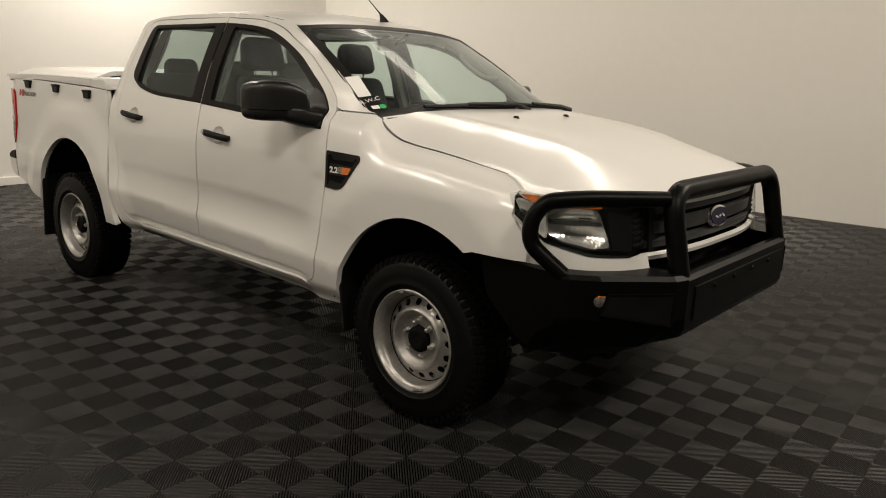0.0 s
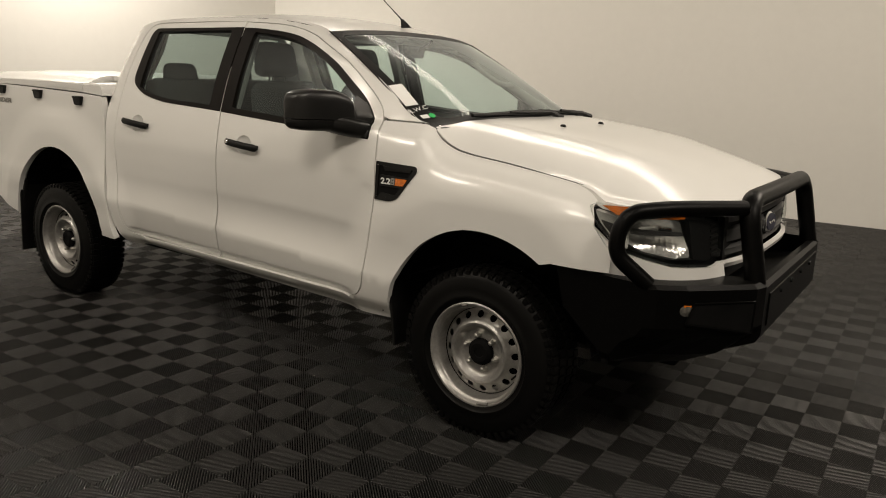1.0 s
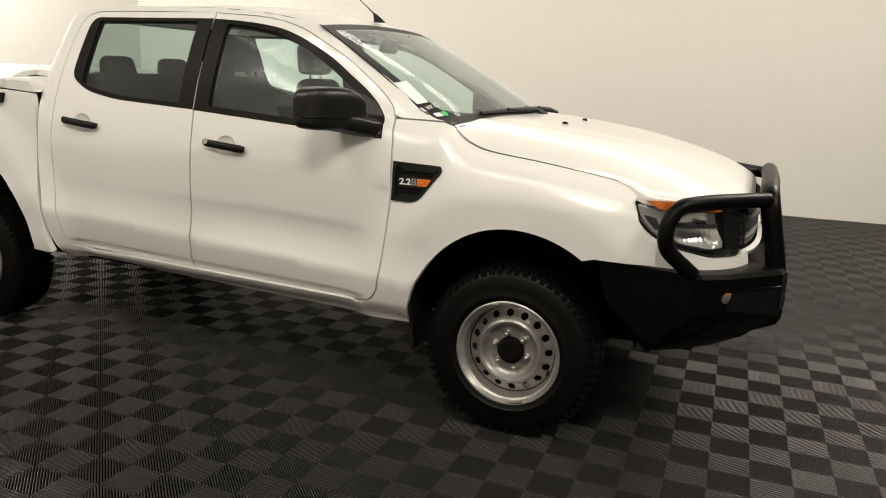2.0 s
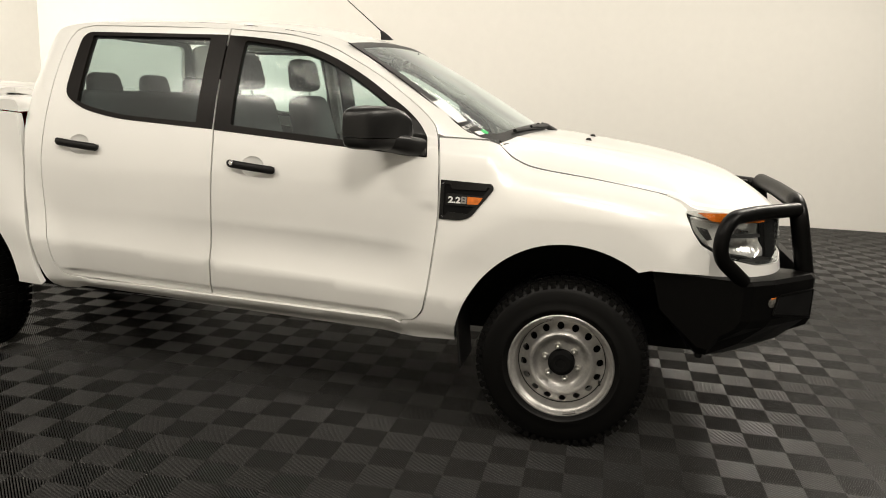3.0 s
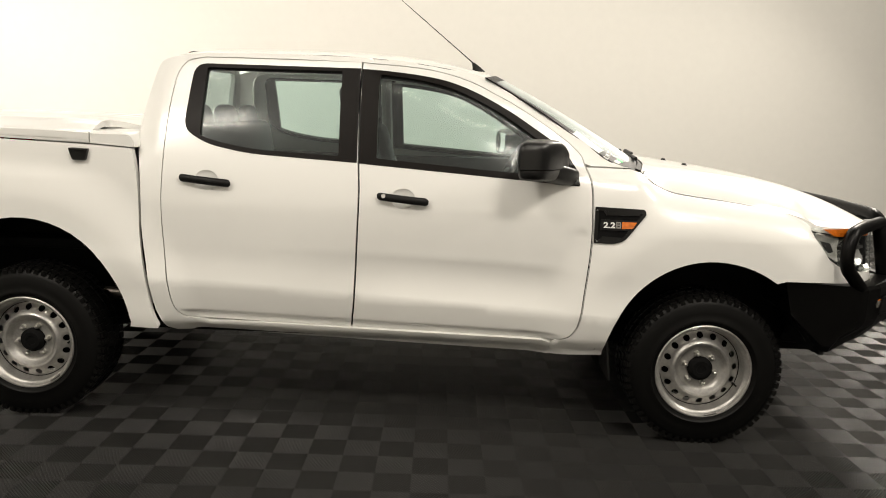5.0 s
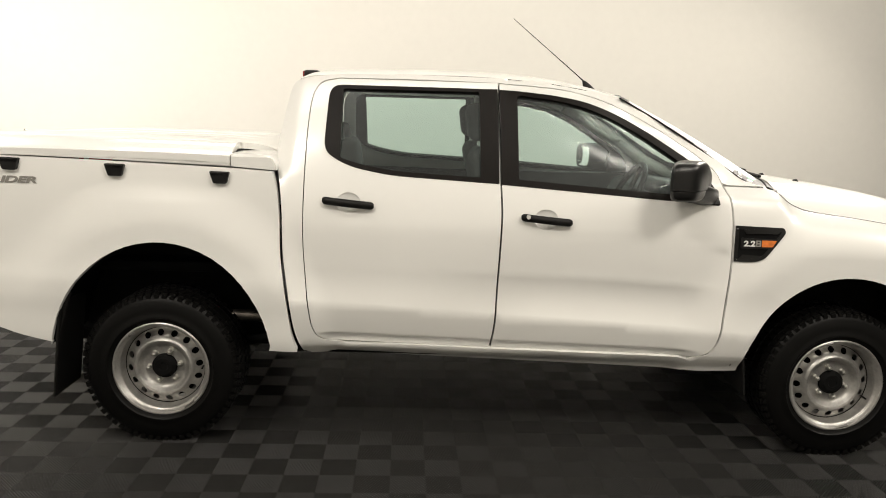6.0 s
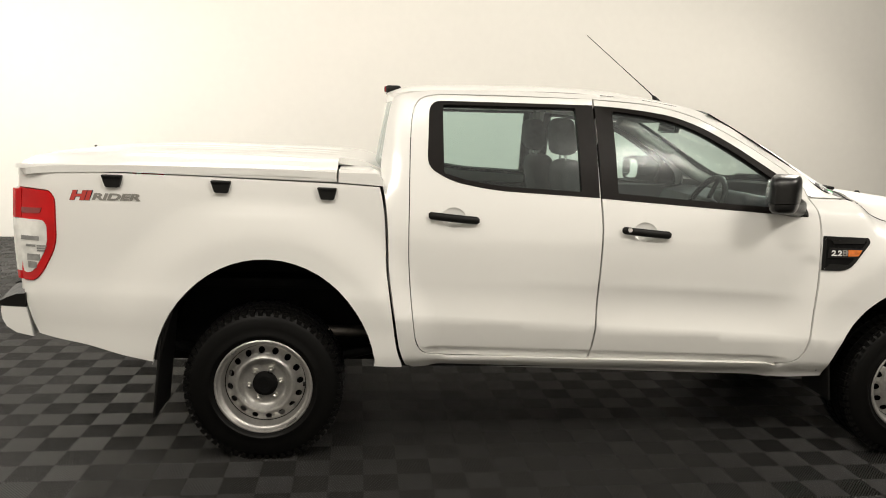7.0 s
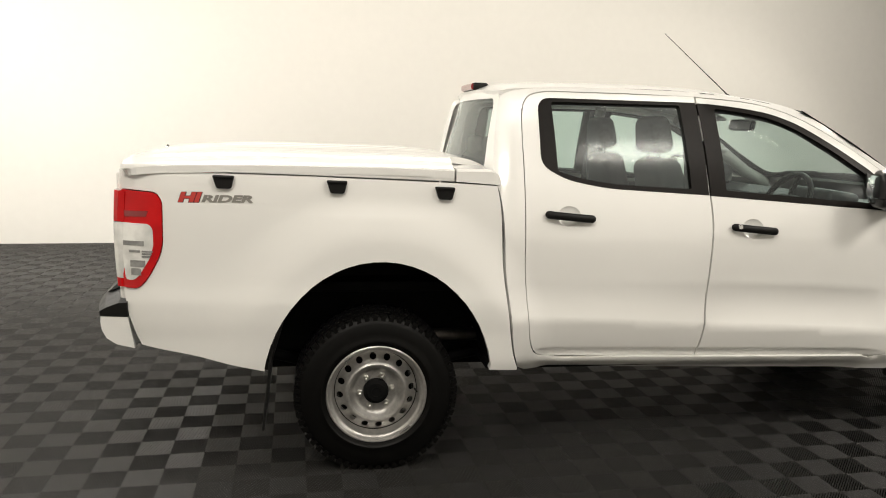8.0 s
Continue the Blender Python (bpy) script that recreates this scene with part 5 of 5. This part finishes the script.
for a in (0, 180, 270):
    c, s = math.cos(radians(a + 90)), math.sin(radians(a + 90))
    part("wheel_spoke", tube([(0.05 * c, 0.05 * s, -0.005), (0.18 * c, 0.18 * s, 0)], 0.013, 8), M_BLACK, steer, "", True)
part("hub_mark", lathe([(0.0001, 0.0), (0.018, 0.0), (0.018, 0.004)], 16), M_BADGE, steer).matrix_basis = pose(0, 0, 0.02, 90, 0, 0)
part("steering_column", tube([(2.29, -0.37, 1.17), (2.6, -0.37, 1.03)], 0.04, 10), M_CABIN, truck, "", True)
rear_view = part("rear_view_mirror", pad((0.03, 0.22, 0.065), (2.19, -0.02, 1.615), (0, 8, 6), 0.02), M_BLACK, truck, "black interior rear view mirror", True)
part("mirror_stem", tube([(2.21, 0, 1.62), (2.30, 0, 1.672)], 0.008, 8), M_BLACK, rear_view, "", True)
part("mirror_face", rbox((0.004, 0.19, 0.05), (2.172, -0.02, 1.613), 0.001, turn=(0, 8, 6)), M_MIRROR, rear_view)
panel("head_lining", grow(ROOF_OUT, -0.04), lambda u, v: (roof_fn(u, v)[0], v, roof_fn(u, v)[2] - 0.035), M_LINER, truck, (0, 0, -1), [], 0.08, 0.01, "pale grey roof lining")
for sgn in (-1, 1):
    part("pillar_trim", tube([(1.552, sgn * 0.775, 1.20), (1.545, sgn * 0.575, 1.70)], 0.035, 8), M_LINER, truck, "", True)
    part("pillar_trim", tube([tuple(screen_fn(sgn * 0.715, v) + Vector((-0.06, 0, -0.035))) for v in (0.0, 0.25, 0.5, 0.75, 1.0)], 0.040, 10), M_LINER, truck, "", True)
    part("sun_visor", pad((0.16, 0.40, 0.018), (2.10, sgn * 0.33, 1.672), (0, 20, 0), 0.008), M_LINER, truck, "grey sun visor")
    part("seat_belt", rbox((0.05, 0.004, 0.62), (1.52, sgn * 0.70, 1.38), 0, turn=(sgn * 13, 0, 0)), M_CABIN, truck)
part("cabin_back_trim", rbox((0.03, 1.4, 0.75), (0.63, 0, 0.95), 0.01), M_CABIN, truck)
part("cabin_carpet", rbox((2.1, 1.5, 0.05), (1.7, 0, 0.60), 0.01), M_CABIN, truck)

# ---------------------------------------------------------------- floor of ribbed tiles
PITCH, TILES_TURN, OFFX, OFFY = 0.156, 1.5, -0.0246, 0.0194
TILE_H, RIBS = 0.012, 11


def tile_arrays(way, step):
    """Vertices and quads of one square of slanted ribs; way: 1 or -1, the slant; step: degrees between the facets of a rib."""
    P = PITCH
    period = P / RIBS
    verts, quads = [], []
    base = -0.0120

    def line(c):
        # points of the slanted line x - y = c inside the square
        a = max(0.0, c)
        b = min(P, P + c)
        return ((a, a - c), (b, b - c))
    for k in range(-RIBS, RIBS):
        c0 = k * period
        prof = [(0.11, base)] + [(0.36 + 0.225 * math.sin(math.radians(f)), -0.0018 * (1 - math.cos(math.radians(f)))) for f in range(-84, 85, step)] + [(0.61, base)]
        cols = []
        for t, z in prof:
            c = min(max(c0 + t * period, -P + 1e-5), P - 1e-5)
            (x0, y0), (x1, y1) = line(c)
            cols.append((len(verts), len(verts) + 1))
            for x, y in ((x0, y0), (x1, y1)):
                verts.append((x, y if way > 0 else P - y, z))
        for (a, b), (c, d) in zip(cols, cols[1:]):
            quads.append((a, b, d, c))
    verts = np.array(verts)
    quads = np.array(quads)
    # faces look upwards
    a, b, c = verts[quads[:, 0]], verts[quads[:, 1]], verts[quads[:, 2]]
    flip = np.cross(b - a, c - a)[:, 2] < 0
    quads[flip] = quads[flip][:, ::-1]
    return verts, quads


floor = slab("floor", (LEFT - 0.2, FRONT - 0.2, -0.2), (RIGHT + 0.2, BACK + 0.2, -0.0125), M_SUBFLOOR, label="dark showroom floor of ribbed interlocking plastic tiles", category="floor")
grid_m = pose(0, 0, 0, 0, 0, TILES_TURN)
back_m = ROOM.inverted()
kinds = {(w, step): tile_arrays(w, step) for w in (1, -1) for step in (14, 42, 84)}
tile_mesh = {}
for w in (1, -1):
    v, q = kinds[w, 14]
    me = bpy.data.meshes.new("floor_tile")
    me.from_pydata(v.tolist(), [], q.tolist())
    me.materials.append(M_FLOOR)
    me.shade_flat()
    tile_mesh[w] = me
rest_v = []
near_tiles = []
for i in range(-34, 66):
    for j in range(-62, 46):
        c = grid_m @ Vector((OFFX + i * PITCH, OFFY + j * PITCH, 0))
        loc = back_m @ c
        if not (LEFT + 0.02 < loc.x < RIGHT - 0.2 and FRONT < loc.y < BACK - 0.02):
            continue
        w = 1 if (i + j) % 2 == 0 else -1
        if -7 <= i < 28 and -9 <= j < -1 and len(near_tiles) < 290:
            near_tiles.append((w, c))
            continue
        fine = 14 if -12 <= i < 36 and -22 <= j < 2 else 42 if j >= -30 else 84
        rest_v.append((i, j, (w, fine)))
g = np.array([[grid_m[r][k] for k in range(3)] for r in range(3)])
vs, qs, k = [], [], 0
for i, j, w in rest_v:
    v, q = kinds[w]
    vs.append((v + np.array([OFFX + i * PITCH, OFFY + j * PITCH, 0])) @ g.T)
    qs.append(q + k)
    k += len(v)
vs, qs = np.concatenate(vs), np.concatenate(qs)
me = bpy.data.meshes.new("floor_tiles")
me.vertices.add(len(vs))
me.vertices.foreach_set("co", vs.ravel())
me.loops.add(len(qs) * 4)
me.loops.foreach_set("vertex_index", qs.ravel())
me.polygons.add(len(qs))
me.polygons.foreach_set("loop_start", np.arange(len(qs)) * 4)
me.materials.append(M_FLOOR)
me.update(calc_edges=True)
me.shade_flat()
field = new("floor_tiles", me)
field.parent = floor
field.matrix_parent_inverse = floor.matrix_world.inverted()
tagged(field, "charcoal plastic floor tiles with slanted ribs", "", "", "stuff")
for w, c in near_tiles:
    ob = new("floor_tile", tile_mesh[w])
    ob.parent = floor
    ob.matrix_parent_inverse = floor.matrix_world.inverted()
    ob.matrix_basis = Matrix.Translation(c) @ grid_m
